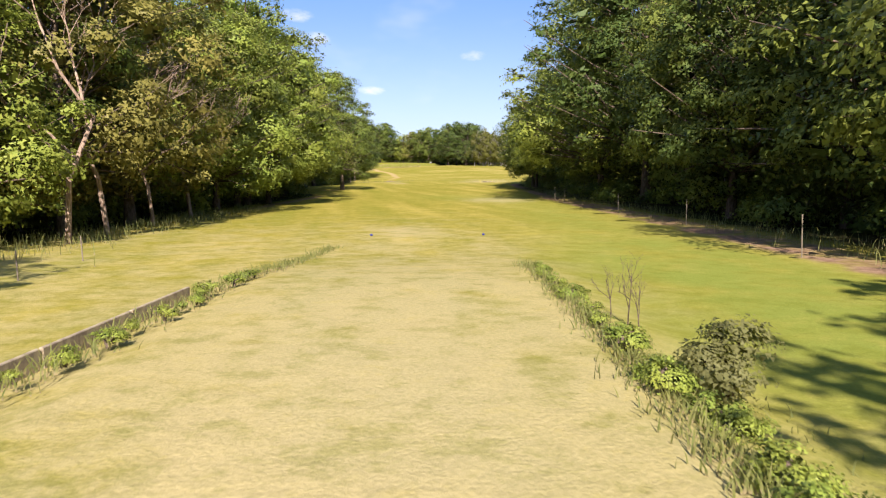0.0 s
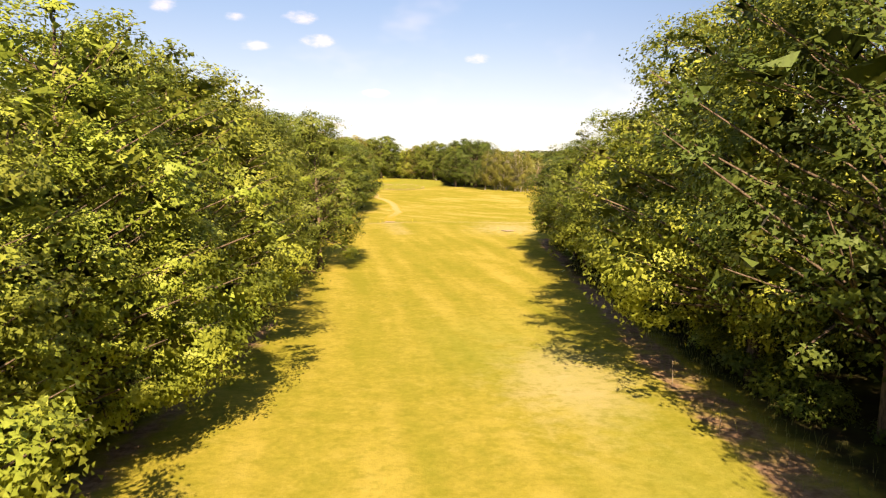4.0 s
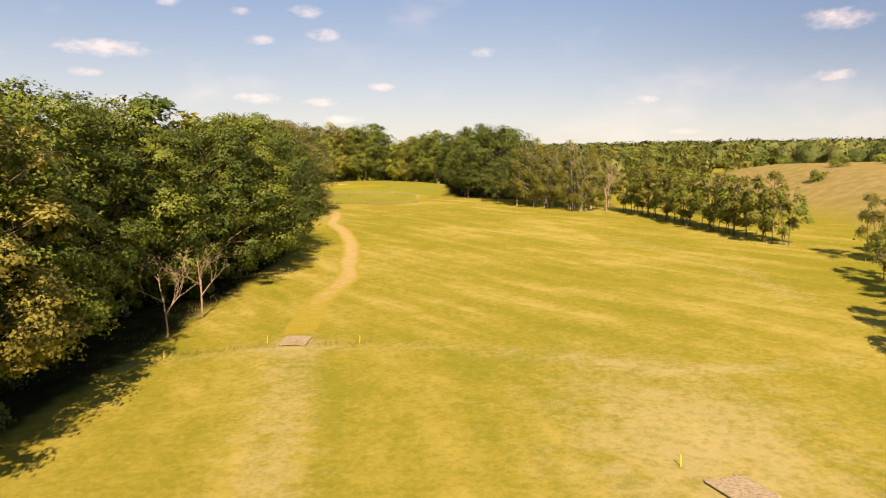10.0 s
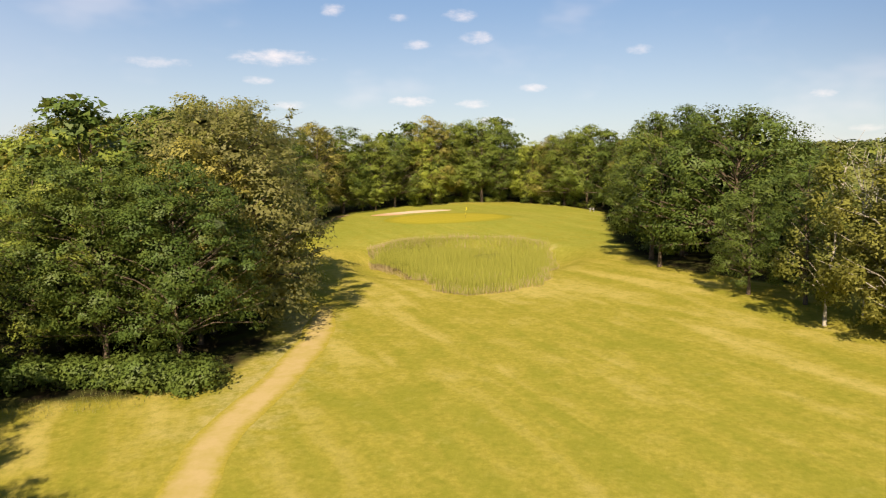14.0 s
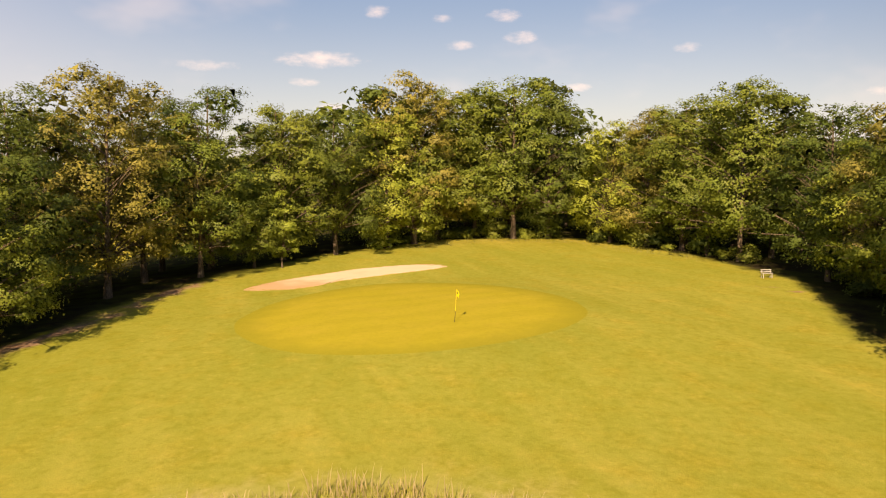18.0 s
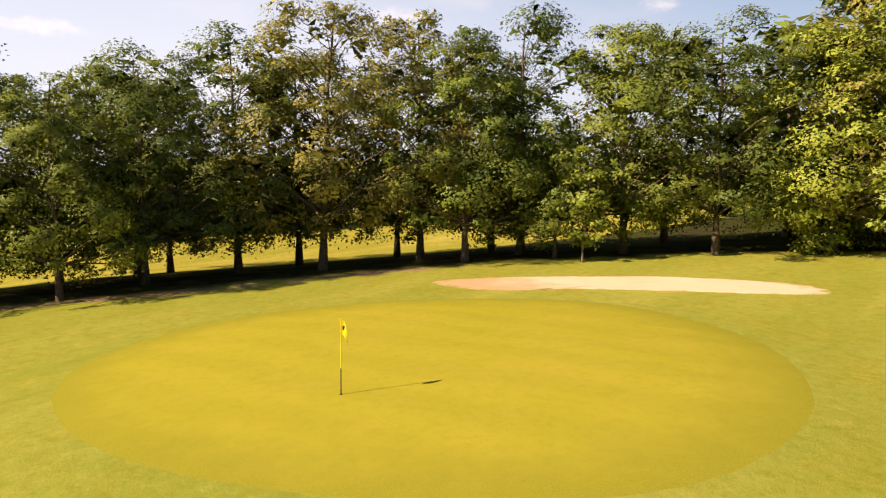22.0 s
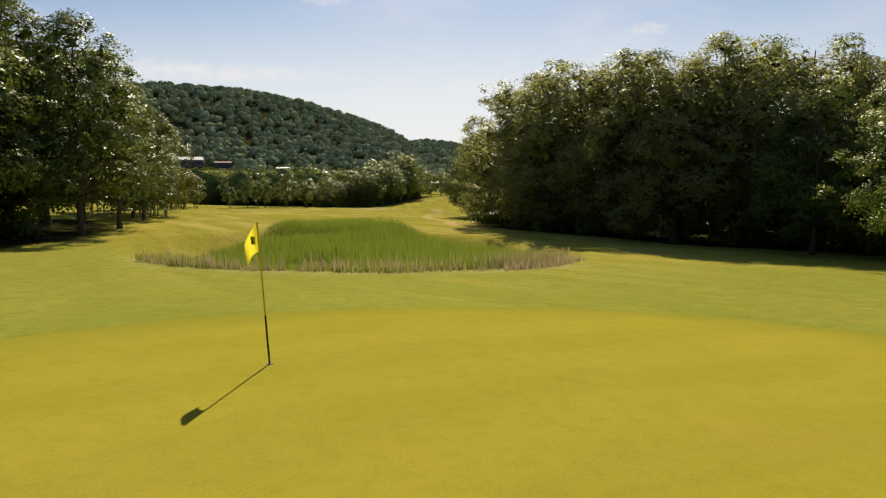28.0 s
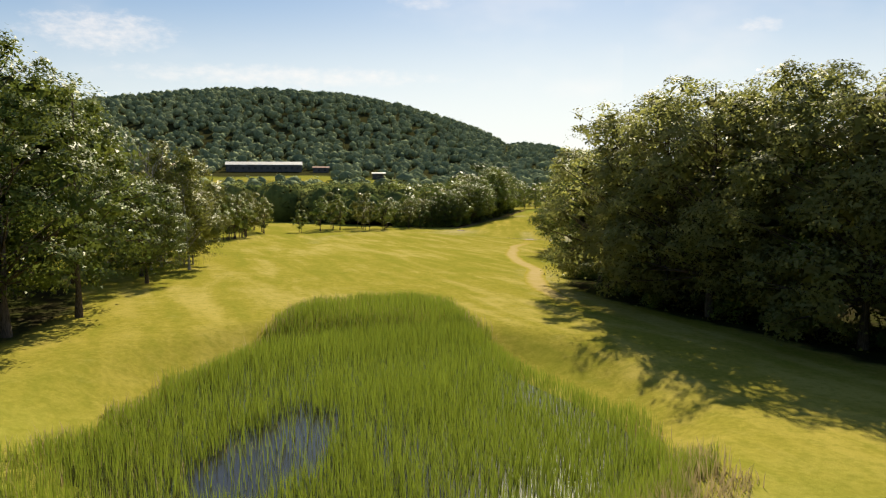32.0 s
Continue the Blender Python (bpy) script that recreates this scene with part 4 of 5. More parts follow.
def rows_along(points, depth_rows, step, stocks, jitter, first=0.0, bushes=True, group="", sizes=(0.85, 1.05), kinds=(None,)):
    """Plants rows of trees along an edge, from the edge inwards (to the left of the line's way), and shrubs under the first row."""
    p = np.array(points, float)
    seg = np.linalg.norm(np.diff(p, axis=0), axis=1)
    run = np.concatenate([[0], np.cumsum(seg)])
    turn = itertools.cycle(kinds)
    for row in range(depth_rows):
        pace = step * (1 + 0.12 * row)
        for s in np.arange(pace * (0.3 + 0.5 * (row % 2)), run[-1], pace):
            s2 = min(s + random.uniform(-1, 1) * jitter, run[-1])
            q = np.array([np.interp(s2, run, p[:, k]) for k in (0, 1)])
            k = min(np.searchsorted(run, s2, "right") - 1, len(seg) - 1)
            way = (p[k + 1] - p[k]) / seg[k]
            q = q + np.array([-way[1], way[0]]) * (first + row * 5.2 + random.uniform(-1.3, 1.3))
            stocks[min(row, len(stocks) - 1)].plant(q[0], q[1], random.uniform(*sizes), group=group, which=None if row else next(turn))
    if bushes:
        for s in np.arange(1.0, run[-1], 2.6):
            q = np.array([np.interp(s, run, p[:, k]) for k in (0, 1)])
            k = min(np.searchsorted(run, s, "right") - 1, len(seg) - 1)
            way = (p[k + 1] - p[k]) / seg[k]
            q = q + np.array([-way[1], way[0]]) * (first + random.uniform(-1.2, 2.2))
            BUSH.plant(q[0], q[1], random.uniform(0.6, 1.3), group="shrubs at the foot of the woods")


EDGE = "trees along the wood's edge"
# left of the tee and the first fairway
for x, y, s in [(-9.4, -5, 0.45), (-8.9, 0.8, 0.5), (-9.8, 6.5, 0.5)]:
    NEAR.plant(x, y, s, which=0, group=EDGE)
NEAR.plant(-12.6, 40, 0.8, which=3, group=EDGE)
NEAR.plant(-13.2, 19.5, 0.62, which=3, group=EDGE)
for x, y, s in [(-12.7, 24.0, 0.8), (-13.1, 30, 0.86)]:
    NEAR.plant(x, y, s, which=4, group=EDGE)
for x, y, s in [(-12.6, 52, 0.72), (-13.6, 47.5, 0.8)]:
    HERO.plant(x, y, s, which=2, group=EDGE)
rows_along([(-16.0, 18), (-15.4, 24), (-14.6, 32), (-14.5, 45)], 3, 5.8, [HERO, MID, FAR], 1.2, group=EDGE, sizes=(0.72, 0.88), kinds=(2, 0, 2))
for x, y, s in [(6.6, -8.5, 0.8), (11, -4, 0.8)]:
    MID.plant(x, y, s, group=EDGE)
rows_along([(-14.6, 47), (-15.2, 56), (-16.3, 70), (-17.5, 80), (-19.5, 91)], 3, 8.4, [HERO, MID, FAR], 1.2, group=EDGE, sizes=(0.95, 1.1), kinds=(2, 3, 2, 0))
NEAR.plant(-16.2, 60.5, 1.02, which=1, group=EDGE)
HERO.plant(-25.6, 127.5, 1.2, which=0, group=EDGE)
HERO.plant(-19.6, 88.5, 0.98, which=2, group=EDGE)
HERO.plant(-20.5, 94, 1.04, which=2, group=EDGE)
HERO.plant(-13.7, 98.3, 1.02, which=3, group=EDGE)
rows_along([(-21, 102), (-27.5, 114), (-28, 128), (-24.5, 137), (-24, 150), (-27.5, 161)], 3, 5.8, [NEAR, MID, FAR], 1.4, group=EDGE, sizes=(1.06, 1.2))
rows_along([(-28.5, 166), (-28, 177), (-25, 183), (-23.6, 198), (-25.5, 212)], 3, 5.8, [NEAR, MID, FAR], 1.4, group=EDGE, sizes=(1.1, 1.26), kinds=(2, 0, 2))
rows_along([(-29, 216), (-40, 226), (-42, 238)], 3, 5.6, [NEAR, MID, FAR], 1.0, group=EDGE, sizes=(0.95, 1.08))
for x, y, s, k in [(-29.8, 247.8, 0.86, 1), (-34.6, 247.0, 0.9, 1), (-39.5, 246.6, 0.86, 0)]:
    HERO.plant(x, y, s, which=k, group=EDGE)
rows_along([(-43, 251), (-31.5, 252.5), (-31, 256)], 2, 5.4, [NEAR, MID], 0.6, group=EDGE, sizes=(0.95, 1.03), bushes=False)
for i in range(15):
    BUSH.plant(-40 + i * 0.95 + random.uniform(-0.5, 0.5), 243.6 + 0.1 * i + random.uniform(-0.6, 0.8), random.uniform(0.8, 1.4), which=1, group="shrubs at the foot of the woods")
rows_along([(-31.2, 257), (-35, 263.5), (-39.5, 270), (-46, 277), (-55, 280), (-66, 276), (-76, 264)], 3, 6.0, [WILLOW, MID, MID], 0.6, group=EDGE, sizes=(1.12, 1.24))
# right of the first fairway: the line runs back towards the tee, so that inwards is to the right
rows_along([(16.2, 128), (15.0, 117)], 3, 5.0, [HERO, MID, FAR], 0.8, group=EDGE, sizes=(0.66, 0.8), kinds=(1, 0, 1))
rows_along([(14.6, 113), (13.6, 96)], 3, 5.0, [HERO, MID, FAR], 1.0, group=EDGE, sizes=(0.78, 0.94), kinds=(0, 1, 0))
rows_along([(14.4, 92), (14.2, 76)], 3, 5.4, [HERO, MID, FAR], 0.8, group=EDGE, sizes=(0.94, 1.08), kinds=(0, 2, 1))
rows_along([(14.3, 73), (14.1, 48)], 3, 6.4, [HERO, MID, FAR], 1.4, group=EDGE, sizes=(1.08, 1.3), kinds=(2, 0, 2, 1))
rows_along([(14.5, 44), (14.2, 30), (14.6, 8)], 3, 5.2, [NEAR, MID, FAR], 1.2, group=EDGE, sizes=(0.85, 1.0), kinds=(2, 1, 2, 0))
rows_along([(32, 131), (24, 132), (17, 128)], 3, 5.0, [NEAR, MID, MID], 1.0, group=EDGE, sizes=(0.5, 0.7))
# round the putting green
AROUND = "trees round the green"
for x, y, s, k in [(-58, 318.7, 1.0, 0), (-61.4, 324.6, 0.95, 1), (-55, 325.7, 0.78, 1), (-54.2, 307, 0.8, 1), (-59.5, 330, 0.9, 0), (-63, 336, 1.05, 0), (-59.5, 341.5, 1.12, 2),
                   (-62.2, 349.5, 1.1, 2), (-57.5, 351.5, 1.0, 1), (-60, 357, 1.15, 0), (-55.3, 357.5, 0.6, 1), (-55, 363, 1.12, 1), (-60, 312, 0.9, 0), (-67, 319, 1.0, 1), (-68, 341, 1.1, 0),
                   (-66, 329, 1.1, 1), (-66, 357, 1.1, 1), (-51, 368, 1.0, 0), (-57, 368, 1.1, 1), (-73, 331, 1.0, 0), (-71, 350, 1.05, 0), (-70, 311, 0.9, 1), (-64, 305, 0.85, 0)]:
    OPEN.plant(x, y, s * 1.06, which=k, group=AROUND)
for x, y, s in [(-66, 300, 0.7), (-60, 300, 0.6), (-70, 297, 0.7), (-72, 290, 0.9), (-66, 285, 0.95)]:
    MID.plant(x, y, s, group=AROUND)
for x, y, s, k in [(-59, 294, 0.82, 1), (-63, 289, 0.95, 1), (-55, 289, 0.85, 0)]:
    OPEN.plant(x, y, s, which=k, group=AROUND)
rows_along([(-47.5, 372.5), (-41, 386), (-27, 387.5)], 3, 5.0, [NEAR, MID, FAR], 0.8, group=AROUND, sizes=(1.24, 1.4))
rows_along([(-23, 386), (-14, 379), (-5, 370)], 3, 5.0, [NEAR, MID, FAR], 0.8, group=AROUND, sizes=(1.06, 1.2))
rows_along([(-1, 364), (2.5, 345), (3, 320), (4, 298)], 3, 5.2, [NEAR, MID, MID], 1.0, group=AROUND, sizes=(0.95, 1.1))

# the broad old oak and the slim trees by it
make_tree("old_oak", 51, 17.3, 8.6, 1.2, 110, 26000, 0.24, LEAF_DARK, BARK, DOME, 0.4, label="broad old oak with a domed dark crown").matrix_basis = \
    pose(9.5, 288, float(land(9.5, 288)))
SLIM = Stock([
    lambda: make_tree("slim_oak", 52, 18.0, 3.6, 4.2, 24, 8000, 0.19, LEAF_OAK, BARK, TALL, 0.2, label="slim oak with a bare trunk and a thin crown"),
    lambda: make_tree("slim_oak", 53, 18.0, 5.2, 1.8, 50, 15000, 0.19, LEAF_DARK, BARK, TALL, 0.22, label="slim oak with a tall dark crown"),
])
SLIM.plant(2.3, 288.4, 0.9, which=0, group="slim oaks by the pond")
SLIM.plant(1.8, 294.6, 1.0, which=1, group="slim oaks by the pond")
SLIM.plant(5.5, 297.5, 1.05, which=1, group="slim oaks by the pond")

for x, y, s in [(8.5, 273, 0.62), (12, 269, 0.6), (13.5, 276, 0.75), (6.0, 299, 1.05), (9.5, 305, 1.05)]:
    OPEN.plant(x, y, s, which=0, group="slim oaks by the pond")

# birches
BIRCH = Stock([
    lambda: make_tree("birch_tree", 61, 12.5, 2.8, 1.6, 30, 6800, 0.19, LEAF_BIRCH, BARK_PALE, SPIRE, 0.085, 0.9, label="thin birch with a white trunk and drooping pale leaves"),
    lambda: make_tree("birch_tree", 62, 11.5, 3.0, 1.2, 30, 6800, 0.19, LEAF_BIRCH, BARK_PALE, TALL, 0.08, 0.9, label="birch with several white stems and pale leaves", stems=3),
])
for x, y, s in [(11.5, 262, 1.0), (13.5, 258, 1.05), (15.5, 261, 1.05), (16.5, 255, 0.95), (18.2, 258, 0.95), (19.5, 250, 0.95), (20.5, 254, 0.9), (22.5, 246, 0.85), (24, 250, 0.95), (18, 265, 1.0),
                (22, 261, 1.0), (27, 254, 0.9)]:
    BIRCH.plant(x, y, s * 1.1, group="birches beside the fairway")
ALDER = Stock([
    lambda: make_tree("young_alder", 63, 8.2, 2.1, 1.4, 20, 3600, 0.2, LEAF_BIRCH, BARK, ROUND, 0.08, 0.4, label="young alder with several thin stems", stems=3, sides=5),
    lambda: make_tree("young_alder", 64, 7.6, 2.1, 1.3, 20, 3600, 0.2, LEAF_OAK, BARK, ROUND, 0.08, 0.3, label="young leafy alder with thin stems", stems=3, sides=5),
])
for i in range(18):
    f = i / 17
    ALDER.plant(29 + 8.5 * f + random.uniform(-0.6, 0.6), 243 - 41 * f + random.uniform(-1, 1), random.uniform(0.92, 1.16), group="row of young alders")
for x, y, s in [(41, 190, 0.9), (43.5, 186, 1.0), (46, 189, 1.0), (37, 181, 0.7), (48, 181, 1.1), (27, 152, 1.1), (30, 158, 1.2), (34, 165, 1.2), (38, 160, 1.2), (36, 172, 1.1), (24, 140, 1.0), (29, 144, 1.15),
                (34, 150, 1.2), (22, 135, 0.95)]:
    ALDER.plant(x, y, s, group="alders beyond the fairway")
YOUNG = Stock([lambda: make_tree("young_tree", 65, 8.5, 1.5, 0.5, 24, 3200, 0.2, LEAF_FRESH, BARK, TALL, 0.06, label="slender bright green young tree among the oaks", sides=5)])
YOUNG.plant(-52.5, 358.2, 1.0)
# dead trees at the wood's edge
DEAD = Stock([
    lambda: make_bare_tree("dead_tree", 71, 9.5, "dead leafless tree with pale forked branches"),
    lambda: make_bare_tree("dead_tree", 72, 12.0, "tall dead tree with bare grey twigs", 0.4),
    lambda: make_bare_tree("dead_tree", 73, 14.0, "dead trunk with a few broken limbs", 0.3, 2),
    lambda: make_bare_tree("dead_birch", 74, 14.5, "bare white birch standing above the other crowns", 0.3, 3, BARK_PALE),
])
for x, y, s, k in [(-21.4, 167.0, 0.8, 0), (-21.2, 173.4, 0.8, 0), (-11.2, 21.3, 0.8, 1), (-11.6, 24.8, 0.82, 1), (-11.7, 29, 0.7, 1), (-12.1, 34.5, 0.8, 1), (-15.6, 71.5, 1.05, 2), (-60.5, 300.5, 0.95, 2), (-66, 292, 1.1, 2),
                   (-58, 279, 1.25, 2), (-61, 300, 0.8, 0), (21.3, 252, 0.95, 3), (14.6, 264, 0.95, 3), (26, 246, 0.9, 2)]:
    DEAD.plant(x, y, s, which=k, group="dead trees")

for i in range(40):
    BUSH.plant(random.uniform(62, 130), random.uniform(190, 330), random.uniform(0.6, 1.4), group="shrubs on the dry field")

# woods farther off
rng = np.random.default_rng(5)


def woods(count, x0, x1, y0, y1, keep, sizes=(0.85, 0.98)):
    done = 0
    while done < count:
        x, y = rng.uniform(x0, x1), rng.uniform(y0, y1)
        if keep(x, y):
            FAR.plant(x, y, rng.uniform(*sizes), group="trees of the woods")
            done += 1


woods(50, 15, 110, 290, 440, lambda x, y: y > 300 + 0.75 * (x - 15) and y > 285)
woods(40, -110, 10, 392, 440, lambda x, y: y > 398)
woods(16, -60, -34, 20, 230, lambda x, y: x < -36)
woods(12, 32, 60, 5, 120, lambda x, y: True)
woods(20, -60, 20, -70, -22, lambda x, y: y < -24)
for x, y, s in [(30, 120, 0.7), (40, 112, 0.8), (-26, 20, 1.0)]:
    FAR.plant(x, y, s, group="trees of the woods")


def far_woods(name, spots, sizes, label, sprays, mat=FAR_LEAVES):
    """Distant crowns: a rounded lumpy core for each, and a ragged coat of leaf sprays over it."""
    n = len(spots)
    unit, tri = clump_points()
    k = len(unit)
    wide = sizes * rng.uniform(0.46, 0.7, n)
    scale = np.stack([wide, wide * rng.uniform(0.85, 1.15, n), sizes * 0.52], -1)
    foot = np.stack([spots[:, 0], spots[:, 1], land(spots[:, 0], spots[:, 1]) + sizes * 0.4], -1)
    core = unit[None] * (0.9 + rng.normal(0, 0.1, (n, k, 1))) * scale[:, None, :] + foot[:, None, :]
    d = rng.normal(size=(n, sprays, 3))
    d[..., 2] = np.abs(d[..., 2]) - 0.25
    d /= np.linalg.norm(d, axis=-1, keepdims=True)
    spot = d * scale[:, None, :] * rng.uniform(0.86, 1.08, (n, sprays, 1)) + foot[:, None, :]
    edge = rng.normal(size=(n, sprays, 3, 3)) * (sizes * min(0.085, 0.5 / sprays ** 0.5))[:, None, None, None]
    edge -= 0.6 * (edge * d[:, :, None]).sum(-1, keepdims=True) * d[:, :, None]
    coat = spot[:, :, None, :] + edge
    normals = np.concatenate([np.broadcast_to(unit, (n, k, 3)).reshape(-1, 3), np.repeat((d + rng.normal(0, 0.25, d.shape)).reshape(-1, 3), 3, axis=0)])
    normals = normals / np.linalg.norm(normals, axis=1)[:, None]
    loops = np.concatenate([(tri[None] + (np.arange(n) * k)[:, None, None]).ravel(), n * k + np.arange(n * sprays * 3)])
    me = fast_mesh(name, np.concatenate([core.reshape(-1, 3), coat.reshape(-1, 3)]), loops, 3, mat)
    me.polygons.foreach_set("use_smooth", [True] * len(me.polygons))
    me.normals_split_custom_set_from_vertices(normals.tolist())
    tagged(new(name, me), label, "woods", kind="stuff")


def scatter(count, keep, box):
    out = []
    while len(out) < count:
        q = rng.uniform((box[0], box[2]), (box[1], box[3]), (count, 2))
        out += [p for p in q if keep(p[0], p[1])]
    return np.array(out[:count])


def afar(bearing, distance):
    """A place seen from the green at a bearing, in degrees from +y to the left, and a distance."""
    return -33 - math.sin(radians(bearing)) * distance, 327 + math.cos(radians(bearing)) * distance


BUILDINGS = [(207.8, 1010, 5.6), (187.7, 640, 2.2), (186.1, 680, 1.7), (182.6, 630, 2.0), (181.0, 660, 1.8), (214.9, 1040, 1.6), (203.5, 1000, 1.2), (199.0, 900, 1.0)]


def on_ridge(x, y):
    a, d = math.degrees(math.atan2(-(x + 33), y - 327)) % 360, math.hypot(x + 33, y - 327)
    if any(abs(a - b) < w * 0.55 + 0.3 and far - 170 < d < far + 25 for b, far, w in BUILDINGS):
        return False
    open_land = noise.noise((x * 0.006, y * 0.006, 2.0)) > (0.12 if d < 1150 else 0.75)
    return 168 < a < 240 and 420 < d < 2000 and not open_land and rng.random() < (0.45 if d < 1000 else 1.0)


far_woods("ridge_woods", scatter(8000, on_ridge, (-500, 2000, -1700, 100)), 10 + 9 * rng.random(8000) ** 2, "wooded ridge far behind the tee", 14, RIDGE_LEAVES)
spots = scatter(3400, lambda x, y: y > 455 + max(0, x) * 0.1 and abs(x - 0.25 * (y - 300)) < 140 + 0.45 * (y - 300), (-420, 640, 400, 1000))
far_woods("far_woods", spots, rng.uniform(12, 15, 3400), "woods on the rising land beyond the course", 56)
near = [(34, (-150, -118, 230, 420)), (90, (150, 320, 380, 480)), (60, (90, 200, -90, 110)), (60, (-190, -70, -60, 230)), (30, (32, 80, 5, 120))]
spots = np.concatenate([scatter(count, lambda x, y: True, box) for count, box in near])
far_woods("side_woods", spots, rng.uniform(12, 15, len(spots)), "woods beside the course", 260)


def within(name, keep, box, count):
    poly = WOODS[name]
    return scatter(count, lambda x, y: keep(x, y) and inside(np.array([x]), np.array([y]), poly)[0], box)


spots = np.concatenate([within("left", lambda x, y: x < (-35 if y < 185 else -56) and y < 250, (-110, -30, -5, 255), 310),
                        within("right", lambda x, y: x > 31, (30, 110, 8, 132), 110),
                        within("strip", lambda x, y: x > 34 and y > 318, (30, 60, 300, 430), 40)])
far_woods("inner_woods", spots, rng.uniform(10.5, 13.5, len(spots)), "close-standing trees deeper within the woods", 150)

# ---------------------------------------------------------------- pond with reeds
POND = [(-35.1, 303), (-33.3, 309), (-30.9, 312.9), (-26, 315.2), (-20, 315.9), (-14.3, 313.8), (-10.6, 308.8), (-9.9, 298), (-9.8, 288), (-9, 279), (-11.5, 273.8),
        (-16, 271.7), (-20, 274.8), (-27, 289), (-33.5, 297)]
pond_line = smooth_loop(POND, 6)
WATER_Z = 6.75
mid = np.array([-20.5, 297.0])
ring = [tuple(mid + (q - mid) * 0.86) for q in pond_line]
tagged(mesh_object("water", [(x, y, WATER_Z) for x, y in ring] + [(mid[0], mid[1], WATER_Z)], [(i, (i + 1) % len(ring), len(ring)) for i in range(len(ring))], WATER),
       "dark still pond water between reeds", "water", kind="structure")


def blades(name, spots, heights, width, mat, lean, label, category, foot=None, joints=3):
    """Many tapered blades in one mesh."""
    n = len(spots)
    z = land(spots[:, 0], spots[:, 1]) - 0.02 if foot is None else foot
    a = rng.random(n) * 6.283
    bend = rng.uniform(0.2, 1.0, n) * lean * heights
    b = rng.random(n) * 6.283
    side = np.stack([np.cos(a), np.sin(a), np.zeros(n)], -1)
    verts, along = [], []
    for k in range(joints):
        t = k / joints
        c = np.stack([spots[:, 0] + bend * np.cos(b) * t * t, spots[:, 1] + bend * np.sin(b) * t * t, z + heights * t], -1)
        w = (width * (1 - 0.75 * t))[:, None] if isinstance(width, np.ndarray) else width * (1 - 0.75 * t)
        verts += [c - side * w, c + side * w]
        along += [np.full(n, t)] * 2
    verts.append(np.stack([spots[:, 0] + bend * np.cos(b), spots[:, 1] + bend * np.sin(b), z + heights], -1))
    along.append(np.ones(n))
    per = 2 * joints + 1
    v = np.stack(verts, 1).reshape(-1, 3)
    tri = []
    for k in range(joints - 1):
        tri += [(2 * k, 2 * k + 1, 2 * k + 3), (2 * k, 2 * k + 3, 2 * k + 2)]
    tri.append((2 * joints - 2, 2 * joints - 1, 2 * joints))
    loops = (np.array(tri)[None] + (np.arange(n) * per)[:, None, None]).ravel()
    me = fast_mesh(name, v, loops, 3, mat)
    me.attributes.new("along", "FLOAT", "POINT").data.foreach_set("value", np.stack(along, 1).ravel().astype(np.float32))
    return tagged(new(name, me), label, category, kind="stuff")


def in_pond(x, y):
    dx, dy = 1.3 * noise.noise((x * 0.35, y * 0.35, 11.0)), 1.3 * noise.noise((x * 0.35, y * 0.35, 17.0))
    if not inside(np.array([x + dx]), np.array([y + dy]), POND)[0]:
        return False
    hole = ((x + 19.2) / 2.1) ** 2 + ((y - 303.0) / 4.4) ** 2 + 0.8 * noise.noise((x * 0.5, y * 0.5, 0))
    thin = noise.noise((x * 0.16, y * 0.16, 7.0))
    if hole < 1.0:
        return rng.random() < 0.1
    return rng.random() < np.clip(0.9 + 0.9 * thin, 0.25, 1)


reeds = scatter(56000, in_pond, (-38, -6, 270, 317))
tall = np.array([1.15 + 0.4 * noise.noise((x * 0.12, y * 0.12, 3.0)) for x, y in reeds]) * rng.uniform(0.7, 1.25, len(reeds))
edge = near_line(reeds[:, 0], reeds[:, 1], POND + POND[:1])
tall = tall * np.clip(0.45 + 0.4 * edge, 0.45, 1.0) * np.interp(reeds[:, 1], [307.0, 313.5], [1.0, 0.4])
blades("reed_bed", reeds, tall, rng.uniform(0.01, 0.022, len(reeds)), REED, 0.2, "bed of tall green reeds in the pond", "reeds", foot=np.maximum(land(reeds[:, 0], reeds[:, 1]), WATER_Z - 0.2))
rim = reeds[(rng.random(len(reeds)) < 0.06) | ((edge < 1.0) & (rng.random(len(reeds)) < 0.28)) | ((edge < 2.4) & (reeds[:, 0] < -29) & (reeds[:, 1] < 311) & (rng.random(len(reeds)) < 0.8))]
blades("dry_reeds", rim + rng.normal(0, 0.25, rim.shape), rng.uniform(0.35, 1.0, len(rim)), 0.02, REED_DRY, 0.35, "straw-coloured dry reeds round the pond", "reeds")

straw = []
for line, spread, count in [([(-35.6, 303.5), (-33.8, 309), (-31.6, 312.6)], 0.4, 1100), ([(-31, 313.4), (-20, 315.6), (-13, 312.5)], 0.2, 420)]:
    p = np.array(line, float)
    t = rng.uniform(0, len(p) - 1, count)
    q = np.stack([np.interp(t, range(len(p)), p[:, k]) for k in (0, 1)], -1)
    straw.append(q + rng.normal(0, spread, q.shape))
straw = np.concatenate(straw)
blades("straw_grass", straw, rng.uniform(0.15, 0.55, len(straw)), 0.02, REED_DRY, 0.5, "pale straw-coloured grass at the pond's rim", "grass")

